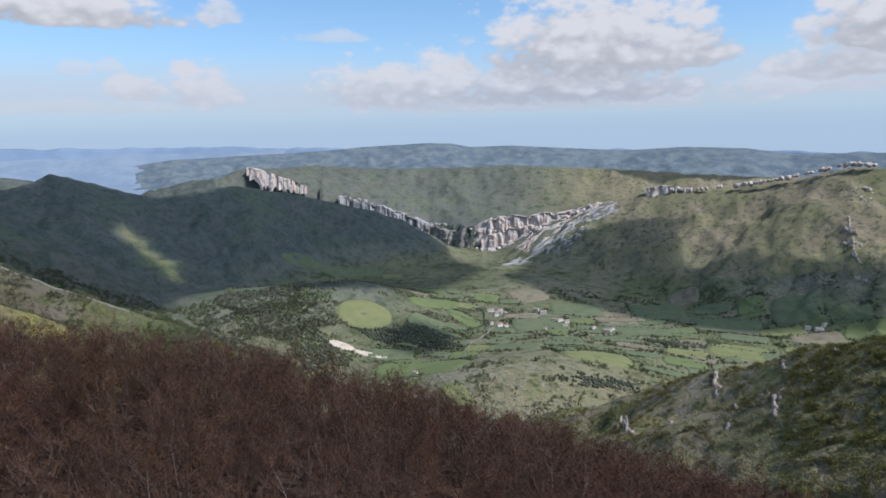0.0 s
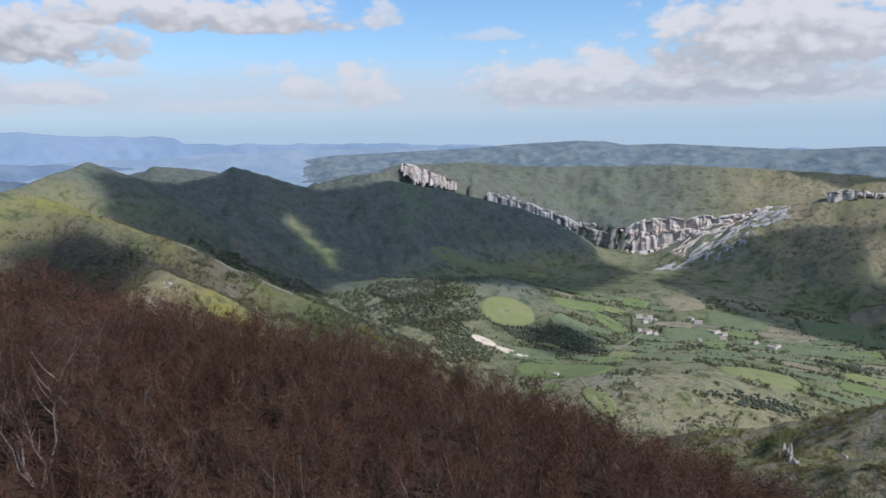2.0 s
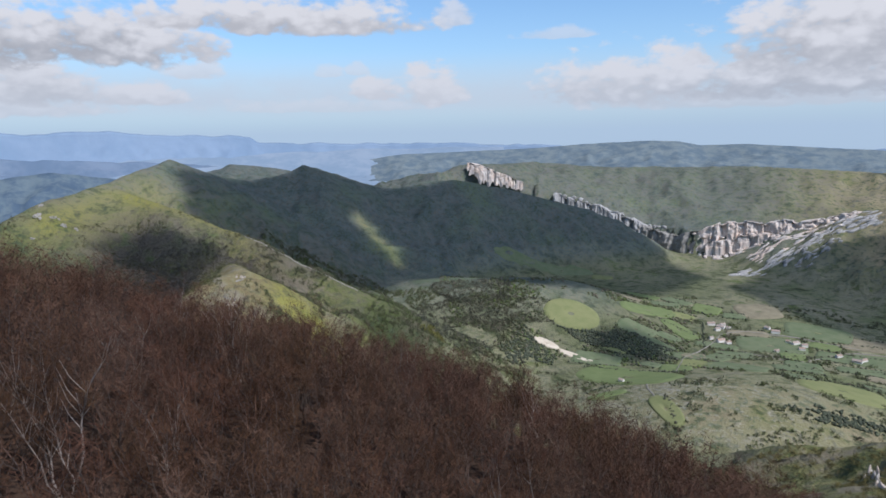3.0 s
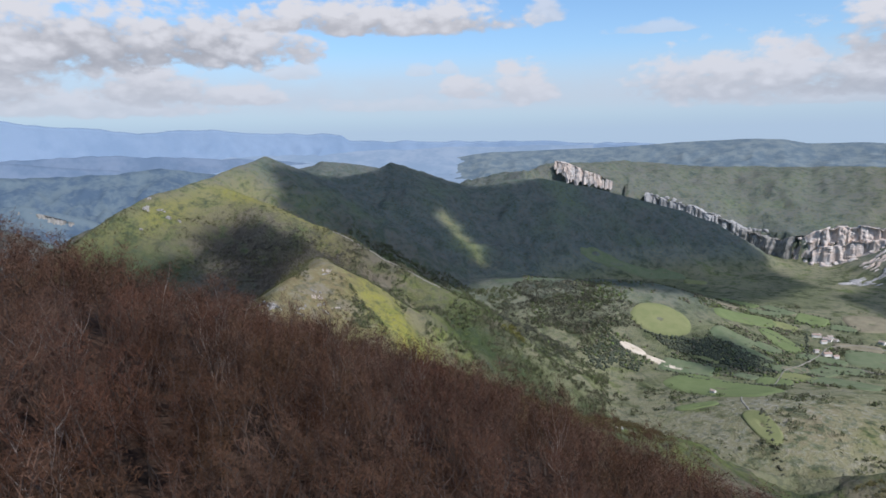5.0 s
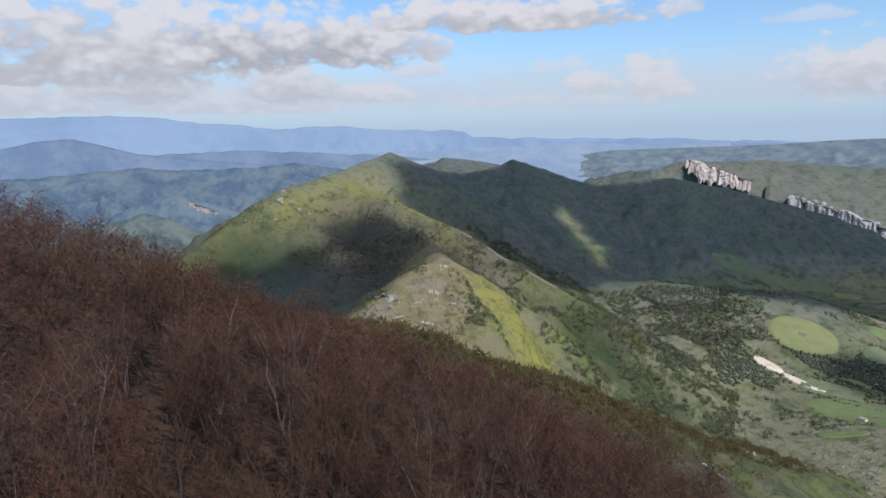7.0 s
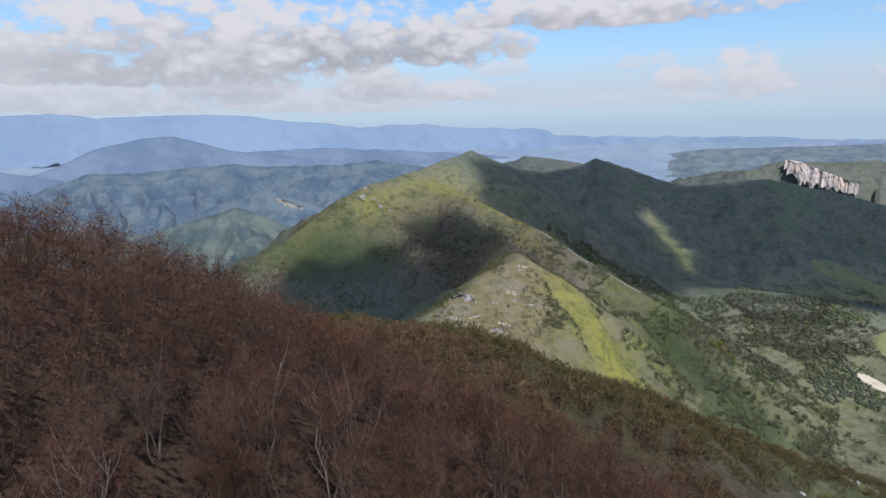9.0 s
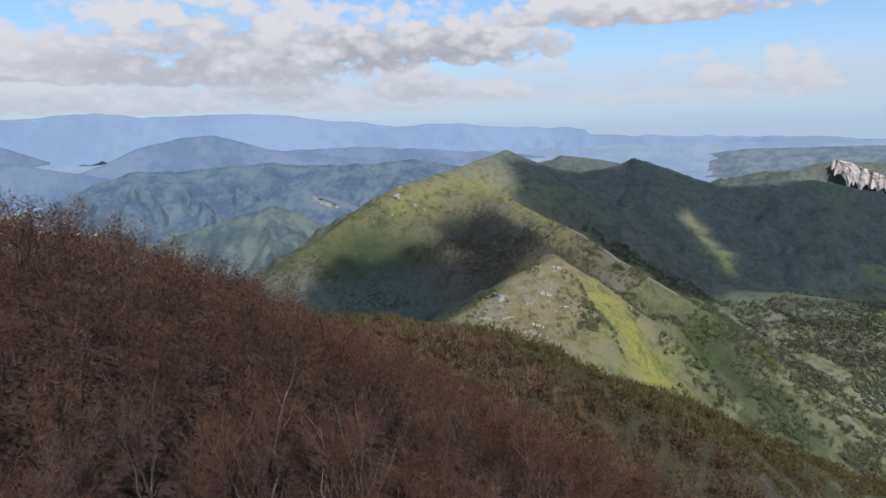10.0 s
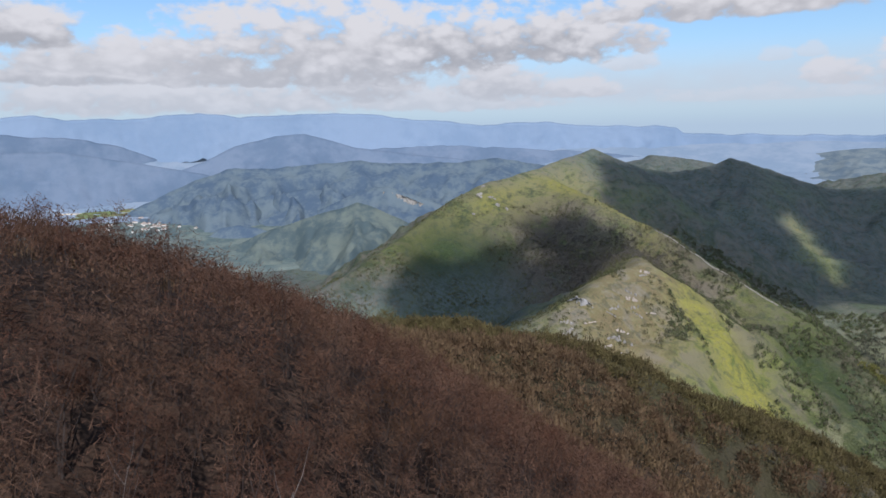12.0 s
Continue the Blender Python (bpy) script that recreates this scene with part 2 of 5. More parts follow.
def height(x, y):
    x, y = np.asarray(x, float), np.asarray(y, float)
    r = np.hypot(x, y)
    az = np.degrees(np.arctan2(-x, y))
    side = np.clip((az - 40) / 15, 0, 1)
    right = np.clip((22 - az) / 4, 0, 1)
    floor = np.interp(r, [0, 2400, 3000, 3600, 4300, 4930, 6000], [-600, -600, -590, -520, -400, -150, -150])
    floor = floor * (1 - side) + np.interp(r, [0, 2200, 3000, 3600, 4300, 4930, 6000], [-500, -490, -440, -400, -290, -95, -95]) * side
    floor = floor * (1 - right) + np.interp(r, [0, 2400, 4930], [-600, -600, -420]) * right
    for a, d, h, w in SWELLS:
        cx, cy, _ = at(a, 0, d)
        floor = floor + h * np.exp(-((x - cx) ** 2 + (y - cy) ** 2) / w ** 2)
    home = home_hill(x, y)
    stack, nears = [floor, home], [np.full(x.shape, 300.0), np.full(x.shape, 40.0)]
    rim = crest_height(x, y, RIM, 0.25, 10, 78.0)[0]
    rim_r = crest_height(x, y, RIM_R, 0.25, 10, 95.0)[0]
    rim = rim - 100 * np.clip((-0.9 - az) / 0.6, 0, 9)
    rim_r = rim_r - 100 * np.clip((az + 1.7) / 0.6, 0, 9)
    rim_r0, rim_z0 = np.interp(az, RIM_AZ, RIM_LINE[:, 0]), np.interp(az, RIM_AZ, RIM_LINE[:, 1])
    for pts, slope, round_ in CRESTS:
        h, n = crest_height(x, y, pts, slope, round_)
        if pts is PLATEAU:
            fade = 60 * np.maximum(az - 17.3, 0) + 60 * np.maximum(-14.5 - az, 0)
            h = np.minimum(h, np.where(r > rim_r0 - 35, rim_z0 + 0.4 * np.maximum(r - rim_r0, 0), np.maximum(np.maximum(rim, rim_r), -580)) + fade)
        elif pts is RIM:
            h = np.maximum(rim, rim_r)
        stack.append(h), nears.append(n)
    stack, nears = np.array(stack), np.array(nears)
    top = stack.max(0)
    near = np.take_along_axis(nears, stack.argmax(0)[None], 0)[0]
    k = np.clip(r * 0.006, 0.6, 12)
    z = top + k * np.log(np.exp((stack - top) / k).sum(0)) - k * 0.05
    for cx, cy, h, w in HOME_SWELLS:
        z = z + h * np.exp(-((x - cx) ** 2 + (y - cy) ** 2) / w ** 2)
    flank = np.clip((near - 10) / 160, 0, 1) * np.clip((top - floor) / 60, 0, 1)
    rough = fbm(x, y, 260, 3, 3) * 34 + (np.abs(fbm(x, y, 150, 4, 9)) - 0.25) * -60
    small = fbm(x, y, 36, 3, 5) * np.clip(r / 260, 0.25, 4.5) * 0.9
    gorge = np.exp(-((az + 2) / 11) ** 2 - ((r - 3050) / 300) ** 2)
    rough = rough * (1 - 0.88 * gorge)
    gully = (np.abs(fbm(x, y, 64, 3, 14)) - 0.22) * -22 * np.clip((r - 900) / 500, 0, 1) * (1 - 0.8 * gorge)
    return z + (rough + gully) * flank * np.clip(r / 900, 0, 1) + small * np.clip((top - floor) / 40, 0.25, 1)


def ground_z(x, y):
    return float(height(np.array([x]), np.array([y]))[0])


def mesh_from(name, verts, faces_quads=None, tris=None):
    """A mesh from arrays of places and of corner indices."""
    me = bpy.data.meshes.new(name)
    verts = np.asarray(verts, np.float32)
    loops, starts, n = [], [], 0
    if faces_quads is not None and len(faces_quads):
        q = np.asarray(faces_quads, np.int32)
        loops.append(q.ravel()), starts.append(np.arange(len(q)) * 4)
        n = len(q) * 4
    if tris is not None and len(tris):
        q = np.asarray(tris, np.int32)
        loops.append(q.ravel()), starts.append(n + np.arange(len(q)) * 3)
    loops, starts = np.concatenate(loops), np.concatenate(starts)
    me.vertices.add(len(verts)), me.loops.add(len(loops)), me.polygons.add(len(starts))
    me.vertices.foreach_set("co", verts.ravel())
    me.loops.foreach_set("vertex_index", loops.astype(np.int32))
    me.polygons.foreach_set("loop_start", starts.astype(np.int32))
    me.update(calc_edges=True)
    return me


def grid_quads(rows, cols, closed=False):
    i, j = np.meshgrid(np.arange(rows - 1), np.arange(cols if closed else cols - 1), indexing="ij")
    k = (j + 1) % cols
    return np.stack([i * cols + j, i * cols + k, (i + 1) * cols + k, (i + 1) * cols + j], -1).reshape(-1, 4)


def smooth(me):
    me.polygons.foreach_set("use_smooth", np.ones(len(me.polygons), bool))
    return me


def thing(name, me, mat, label, category, kind="", group="", parent=None):
    ob = new(name, me)
    if mat:
        me.materials.clear()
        me.materials.append(mat)
    if parent:
        ob.parent = parent
    return tagged(ob, label, category, group, kind)

# ---------------------------------------------------------------- materials
def material(name):
    m = bpy.data.materials.new(name)
    m.use_nodes = True
    return m, Nodes(m.node_tree)


def finish(m, n, color, rough=0.9, bump=None, strength=0.5, distance=1.0, spec=0.2, glow=None, glow_strength=0.0):
    b = n.add("ShaderNodeBsdfPrincipled")
    n.put(b, "Base Color", color if isinstance(color, bpy.types.NodeSocket) else (*color, 1))
    n.put(b, "Roughness", rough), n.put(b, "Specular IOR Level", spec)
    if glow is not None:
        n.put(b, "Emission Color", glow if isinstance(glow, bpy.types.NodeSocket) else (*glow, 1))
        n.put(b, "Emission Strength", glow_strength)
    if bump is not None:
        bn = n.add("ShaderNodeBump")
        n.put(bn, "Height", bump), n.put(bn, "Strength", strength), n.put(bn, "Distance", distance)
        n.t.links.new(bn.outputs[0], b.inputs["Normal"])
    o = n.add("ShaderNodeOutputMaterial")
    n.t.links.new(b.outputs[0], o.inputs[0])
    return m


def place(n):
    return n.add("ShaderNodeNewGeometry").outputs["Position"]


def land_material():
    """Spring hillsides: grey-brown bare scrub, olive and fresh green woods, dry grass, pale rock on the steep parts."""
    m, n = material("hillside")
    p = place(n)
    big, mid, fine = n.noise(p, 0.004, 4, 0.6), n.noise(p, 0.022, 5, 0.6, 0.6), n.noise(p, 0.12, 4, 0.65)
    tiny = n.noise(p, 0.45, 3, 0.6)
    c = n.mix(n.ramp(mid, 0.38, 0.62), (0.060, 0.070, 0.032), (0.130, 0.112, 0.080))
    c = n.mix(n.ramp(n.math("ADD", big, n.math("MULTIPLY", fine, 0.5)), 0.72, 0.92), c, (0.115, 0.138, 0.042))
    c = n.mix(n.math("MULTIPLY", n.ramp(fine, 0.52, 0.72), 0.6), c, (0.034, 0.044, 0.024))
    clump = n.noise(p, 0.05, 5, 0.65, 0.3)
    att = n.add("ShaderNodeAttribute")
    att.attribute_name = "meadow"
    att4 = n.add("ShaderNodeAttribute")
    att4.attribute_name = "lush"
    dry = n.mix(n.ramp(mid, 0.4, 0.6), (0.225, 0.215, 0.080), (0.190, 0.165, 0.110))
    dry = n.mix(att4.outputs["Fac"], dry, n.mix(n.ramp(big, 0.4, 0.6), (0.158, 0.172, 0.082), (0.240, 0.222, 0.142)))
    c = n.mix(n.math("MULTIPLY", att.outputs["Fac"], n.ramp(n.math("ADD", mid, n.math("MULTIPLY", tiny, 0.35)), 0.50, 0.70)), c, dry)
    # yellow-green of broom, also used to paint sunlit patches
    att6 = n.add("ShaderNodeAttribute")
    att6.attribute_name = "broom_sun"
    c = n.mix(n.math("MULTIPLY", att6.outputs["Fac"], n.ramp(n.math("ADD", n.math("MULTIPLY", mid, 0.6), n.math("MULTIPLY", fine, 0.6)), 0.45, 0.65)), c, n.mix(n.ramp(tiny, 0.35, 0.65), (0.275, 0.245, 0.050), (0.200, 0.205, 0.058)))
    att9 = n.add("ShaderNodeAttribute")
    att9.attribute_name = "tan"
    c = n.mix(n.math("MULTIPLY", att9.outputs["Fac"], n.ramp(n.math("ADD", mid, n.math("MULTIPLY", fine, 0.5)), 0.95, 0.60)), c, n.mix(n.ramp(tiny, 0.35, 0.65), (0.215, 0.165, 0.092), (0.150, 0.128, 0.066)))
    att10 = n.add("ShaderNodeAttribute")
    att10.attribute_name = "forest"
    c = n.mix(n.math("MULTIPLY", att10.outputs["Fac"], n.ramp(n.math("ADD", mid, n.math("MULTIPLY", fine, 0.6)), 0.55, 0.80)), c, n.mix(n.ramp(tiny, 0.35, 0.65), (0.026, 0.042, 0.017), (0.055, 0.076, 0.030)))
    # distance haze put into the colour as a blue-green tint over the woods
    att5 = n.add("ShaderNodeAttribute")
    att5.attribute_name = "haze_wood"
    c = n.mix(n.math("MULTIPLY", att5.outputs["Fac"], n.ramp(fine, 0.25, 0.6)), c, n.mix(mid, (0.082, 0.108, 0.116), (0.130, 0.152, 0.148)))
    c = n.mix(n.math("MULTIPLY", n.ramp(clump, 0.52, 0.60), 0.4), c, (0.046, 0.060, 0.044))
    att7 = n.add("ShaderNodeAttribute")
    att7.attribute_name = "bare"
    c = n.mix(n.math("MULTIPLY", att7.outputs["Fac"], n.ramp(n.math("ADD", mid, n.math("MULTIPLY", fine, 0.5)), 0.5, 0.75)), c, n.mix(tiny, (0.066, 0.056, 0.046), (0.104, 0.088, 0.070)))
    att8 = n.add("ShaderNodeAttribute")
    att8.attribute_name = "heath"
    c = n.mix(n.math("MULTIPLY", att8.outputs["Fac"], n.ramp(n.math("ADD", clump, n.math("MULTIPLY", fine, 0.3)), 0.78, 0.58)), c, n.mix(n.ramp(big, 0.4, 0.6), (0.270, 0.222, 0.140), (0.205, 0.192, 0.098)))
    att2 = n.add("ShaderNodeAttribute")
    att2.attribute_name = "litter"
    c = n.mix(att2.outputs["Fac"], c, n.mix(tiny, (0.026, 0.017, 0.013), (0.055, 0.036, 0.025)))
    att3 = n.add("ShaderNodeAttribute")
    att3.attribute_name = "stony"
    rock = n.mix(fine, (0.30, 0.27, 0.24), (0.46, 0.43, 0.39))
    c = n.mix(n.math("MULTIPLY", att3.outputs["Fac"], n.ramp(n.math("ADD", n.math("MULTIPLY", fine, 0.8), n.math("MULTIPLY", mid, 0.5)), 0.66, 0.76)), c, rock)
    h = n.math("ADD", n.math("MULTIPLY", fine, 7.0), n.math("MULTIPLY", tiny, 2.5))
    return finish(m, n, c, 0.95, h, 0.9, 1.0, 0.05)


def rock_material(name, a, b, dark):
    m, n = material(name)
    p = place(n)
    mid, fine = n.noise(p, 0.03, 5, 0.6, 0.4), n.noise(p, 0.2, 5, 0.65)
    mp = n.add("ShaderNodeMapping")
    n.put(mp, 0, p), n.put(mp, 3, (0.15, 0.15, 0.012))
    streak = n.noise(mp.outputs[0], 1.0, 4, 0.6)
    c = n.mix(n.ramp(mid, 0.35, 0.65), a, b)
    c = n.mix(n.math("MULTIPLY", n.ramp(streak, 0.5, 0.68), 0.7), c, dark)
    return finish(m, n, c, 0.92, n.math("ADD", n.math("MULTIPLY", fine, 3.0), n.math("MULTIPLY", mid, 6.0)), 0.8, 1.0, 0.1)


def haze_range_material(name, a, b, size, glow):
    """Far country; distance haze is painted into its blue colour and glow."""
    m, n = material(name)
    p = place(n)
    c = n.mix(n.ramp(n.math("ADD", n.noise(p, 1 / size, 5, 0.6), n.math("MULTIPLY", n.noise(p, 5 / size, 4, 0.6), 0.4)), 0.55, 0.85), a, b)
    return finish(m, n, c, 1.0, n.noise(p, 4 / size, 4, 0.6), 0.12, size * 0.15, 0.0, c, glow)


M_LAND = land_material()
M_ROCK = rock_material("limestone", (0.36, 0.315, 0.265), (0.42, 0.355, 0.295), (0.16, 0.145, 0.125))
M_WHITE_ROCK = rock_material("white_limestone", (0.50, 0.455, 0.41), (0.56, 0.445, 0.36), (0.22, 0.20, 0.18))
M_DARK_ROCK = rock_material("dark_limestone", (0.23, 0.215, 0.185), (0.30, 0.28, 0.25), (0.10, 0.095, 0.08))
M_GREY_ROCK = rock_material("grey_limestone", (0.29, 0.28, 0.265), (0.38, 0.365, 0.34), (0.13, 0.125, 0.11))

# ---------------------------------------------------------------- the ground, one sheet to the horizon
CX, CY = -6.0, 16.0
az_list = np.concatenate([np.arange(-46, 106, 0.235), np.arange(108, 312, 3.0)])
r_list = np.concatenate([np.geomspace(4, 150, 110), np.geomspace(152, 900, 115), np.geomspace(908, 3400, 165), np.geomspace(3450, 4900, 20)])
RR, AA = np.meshgrid(r_list, np.radians(az_list), indexing="ij")
GX, GY = CX - np.sin(AA) * RR, CY + np.cos(AA) * RR
GZ = height(GX, GY)
verts = np.stack([GX, GY, GZ], -1).reshape(-1, 3)
verts = np.vstack([verts, [[CX, CY, ground_z(CX, CY)]]])
cols = len(az_list)
centre = len(verts) - 1
fan = np.stack([np.full(cols, centre), np.arange(cols), (np.arange(cols) + 1) % cols], -1)[:, [0, 2, 1]]
ground_me = smooth(mesh_from("ground", verts, grid_quads(len(r_list), cols, True)[:, ::-1], fan))


def near_line(x, y, pts):
    return crest_height(x, y, [(a, b, 0) for a, b, _ in pts], 1.0, 0)[1]


vx, vy, vz = verts.T
rad = np.hypot(vx, vy)
spur_d = crest_height(vx, vy, [(a, b, 0) for a, b, _ in SPUR[1:4]], 1.0, 0.0)[1]
bear = np.degrees(np.arctan2(-vx, vy))
meadow = np.clip(1.5 - spur_d / 240, 0, 1) + np.clip(1.2 - np.hypot(bear - 46, (rad - 1850) / 40) / 8, 0, 1) + 0.6 * np.clip((vz < -480) * (bear < 30) * 1.0, 0, 1) + 0.9 * np.clip((-7 - bear) / 7, 0, 1) + 0.8 * np.exp(-((vx - 250) / 260) ** 2 - ((vy - 1220) / 150) ** 2) + 0.6 * (rad > 2950) * (bear < 20)
meadow = np.clip(meadow + 0.05, 0, 1)
litter = np.clip(1.4 - rad / 380, 0, 1) * (rad < 700)
stony = np.clip(1.2 - spur_d / 110, 0, 1) * 0.12 + 0.35 * np.exp(-((bear + 24) / 9) ** 2 - ((rad - 740) / 90) ** 2) + 0.35 * np.exp(-((bear + 3) / 10) ** 2 - ((rad - 1250) / 200) ** 2)
lush = np.clip((-430 - vz) / 60, 0, 1) * (bear < 32)
# haze tint painted on slopes beyond 1500 m, plus woods below the peak
haze_wood = np.clip((rad - 1500) / 900, 0, 0.75) * np.clip((vz + 560) / 60, 0.1, 1)
haze_wood = haze_wood * (1 - 0.6 * np.clip((-5 - bear) / 7, 0, 1)) * (1 - 0.1 * np.clip((rad - 3050) / 200, 0, 1))
haze_wood = np.maximum(haze_wood, 0.7 * (bear > 43) * (rad > 1000) * (rad < 1700) * np.clip((-300 - vz) / 60, 0, 1))


def band(pts, width):
    return np.exp(-(crest_height(vx, vy, [(a, b, 0) for a, b in pts], 1.0, 0)[1] / width) ** 2)


# real broom on spur and saddle; mountain streak and upper-face bands paint sunlit patches
broom_sun = np.clip(1.1 * band([(-745, 1055), (-699, 1028), (-623, 993), (-578, 981), (-520, 950)], 46) + 0.7 * band([at(46, 0, 1850)[:2], at(42, 0, 1735)[:2], at(38, 0, 1650)[:2]], 34) + 0.5 * band([at(52, 0, 1740)[:2], at(48, 0, 1880)[:2]], 40) + 0.5 * band([at(27.2, 0, 2330)[:2], at(25.6, 0, 2245)[:2], at(24.0, 0, 2150)[:2]], 40) + 0.9 * band([(-977, 1253), (-917, 1244)], 40) + 0.5 * band([(-1362, 1377), (-1290, 1250), (-1310, 1170), (-1340, 1060), (-1360, 950), (-1330, 840)], 75), 0, 1)
haze_wood = haze_wood * (1 - 0.85 * broom_sun)
bare = np.clip(0.9 * band([(-1210, 1150), (-1100, 1080), (-1000, 1130), (-940, 1200)], 130), 0, 1)
heath = np.clip(0.9 * np.clip((-10 - bear) / 6, 0, 1) * (rad > 2250) * np.clip((vz + 560) / 60, 0, 1) + 0.95 * np.exp(-((vx - 240) / 290) ** 2 - ((vy - 1190) / 150) ** 2) + 0.7 * np.clip((-18 - bear) / 6, 0, 1) * (rad > 400) * (rad < 900), 0, 1)
tan = np.clip(1.3 * band([(-793, 1005), (-740, 900), (-650, 780), (-560, 660), (-480, 570)], 75), 0, 1)
forest = np.clip(1.3 * band([(-1010, 760), (-1120, 830), (-1230, 880)], 130) + 0.9 * band([(-600, 1230), (-480, 1180), (-380, 1150)], 70), 0, 1)
for name, values in (("tan", tan), ("forest", forest), ("heath", heath), ("bare", bare), ("broom_sun", broom_sun), ("haze_wood", haze_wood), ("lush", lush), ("meadow", meadow), ("litter", litter), ("stony", np.clip(stony, 0, 1))):
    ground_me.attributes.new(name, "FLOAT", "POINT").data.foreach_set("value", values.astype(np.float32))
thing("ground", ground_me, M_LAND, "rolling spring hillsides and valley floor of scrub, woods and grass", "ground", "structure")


# ---------------------------------------------------------------- far ranges
def far_range(name, pts, front, drop, mat, label, seed=1, jag=1.0, relief=1.0):
    """A range behind the rest: its crest, and a flank that comes down towards the valley."""
    az = np.array([p[0] for p in pts][::-1])
    el, d = np.array([p[1] for p in pts][::-1]), np.array([p[2] for p in pts][::-1])
    a = np.arange(az[0], az[-1], 0.19)
    relief = 0.55 if name.startswith("backdrop") else relief
    ce, cd = np.interp(a, az, el), np.interp(a, az, d)
    cz = np.tan(np.radians(ce)) * cd + fbm(a * 60, a * 0, 90, 4, seed) * 7 * jag
    rows = []
    for k in np.concatenate([[-0.25], np.linspace(0, 1, 28)]):
        dd = cd - front * k
        nx, ny = -np.sin(np.radians(a)) * dd, np.cos(np.radians(a)) * dd
        z = cz - drop * abs(k) ** 0.85 + (fbm(nx, ny, 420, 4, seed + 5) * 60 + (np.abs(fbm(nx, ny, 200, 4, seed + 8)) - 0.2) * -110 + (np.abs(fbm(nx, ny, 80, 3, seed + 9)) - 0.2) * -34) * min(1, abs(k) * 3) * relief
        rows.append(np.stack([nx, ny, z], -1))
    v = np.array(rows)
    me = smooth(mesh_from(name, v.reshape(-1, 3), grid_quads(len(rows), len(a))))
    return thing(name, me, mat, label, "mountain range", "structure")


# each layer carries its share of haze in base colour and emission
M_FAR1 = haze_range_material("hazed_mountains", (0.136, 0.188, 0.256), (0.160, 0.212, 0.280), 500, 0.29)
M_FAR2 = haze_range_material("hazed_hills", (0.092, 0.128, 0.178), (0.125, 0.160, 0.210), 300, 0.22)
M_FAR3 = haze_range_material("hazy_wooded_hills", (0.060, 0.088, 0.122), (0.105, 0.135, 0.150), 120, 0.13)
M_PLAIN = haze_range_material("hazy_plain", (0.150, 0.198, 0.250), (0.190, 0.232, 0.278), 220, 0.22)
M_PLATEAU = haze_range_material("hazed_plateau", (0.090, 0.120, 0.142), (0.145, 0.172, 0.175), 80, 0.10)
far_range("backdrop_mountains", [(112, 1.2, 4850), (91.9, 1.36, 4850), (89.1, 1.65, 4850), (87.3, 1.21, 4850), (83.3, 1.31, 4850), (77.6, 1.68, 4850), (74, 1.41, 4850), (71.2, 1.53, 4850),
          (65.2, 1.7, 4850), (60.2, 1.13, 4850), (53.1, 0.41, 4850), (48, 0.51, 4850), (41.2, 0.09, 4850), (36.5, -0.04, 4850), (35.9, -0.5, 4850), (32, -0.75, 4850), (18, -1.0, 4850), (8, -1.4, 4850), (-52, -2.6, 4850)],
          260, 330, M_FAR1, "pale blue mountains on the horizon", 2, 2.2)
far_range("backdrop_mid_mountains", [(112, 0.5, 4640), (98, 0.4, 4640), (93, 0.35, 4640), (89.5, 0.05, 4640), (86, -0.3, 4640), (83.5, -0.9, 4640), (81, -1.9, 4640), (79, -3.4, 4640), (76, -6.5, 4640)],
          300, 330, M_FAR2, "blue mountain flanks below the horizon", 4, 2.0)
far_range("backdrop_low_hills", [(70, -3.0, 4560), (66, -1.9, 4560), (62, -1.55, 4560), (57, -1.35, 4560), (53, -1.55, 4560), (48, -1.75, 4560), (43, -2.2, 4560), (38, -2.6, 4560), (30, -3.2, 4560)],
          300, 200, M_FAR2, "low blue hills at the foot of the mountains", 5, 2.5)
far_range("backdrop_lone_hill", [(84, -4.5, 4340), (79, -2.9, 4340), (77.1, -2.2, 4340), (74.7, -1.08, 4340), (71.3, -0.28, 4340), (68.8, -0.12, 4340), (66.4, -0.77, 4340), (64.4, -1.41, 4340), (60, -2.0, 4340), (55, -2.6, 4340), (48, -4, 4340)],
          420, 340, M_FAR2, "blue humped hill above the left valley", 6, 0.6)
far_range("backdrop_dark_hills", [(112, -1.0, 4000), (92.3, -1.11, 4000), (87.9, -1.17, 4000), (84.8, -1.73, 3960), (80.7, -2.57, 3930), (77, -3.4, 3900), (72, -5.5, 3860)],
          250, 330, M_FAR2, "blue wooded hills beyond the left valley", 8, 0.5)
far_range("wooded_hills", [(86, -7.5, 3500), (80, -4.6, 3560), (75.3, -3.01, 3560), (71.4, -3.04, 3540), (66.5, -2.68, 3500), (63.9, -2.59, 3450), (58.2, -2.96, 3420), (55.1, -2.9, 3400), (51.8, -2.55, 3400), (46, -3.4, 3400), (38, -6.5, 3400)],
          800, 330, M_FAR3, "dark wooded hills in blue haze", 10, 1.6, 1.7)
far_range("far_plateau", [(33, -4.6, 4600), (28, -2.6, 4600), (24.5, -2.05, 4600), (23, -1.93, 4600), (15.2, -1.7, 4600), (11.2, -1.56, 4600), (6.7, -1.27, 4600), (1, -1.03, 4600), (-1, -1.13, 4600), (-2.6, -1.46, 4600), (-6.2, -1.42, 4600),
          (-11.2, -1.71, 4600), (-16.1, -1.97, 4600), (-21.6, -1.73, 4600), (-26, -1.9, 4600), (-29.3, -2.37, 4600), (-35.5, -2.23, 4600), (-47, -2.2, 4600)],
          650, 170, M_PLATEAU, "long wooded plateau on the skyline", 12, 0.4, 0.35)
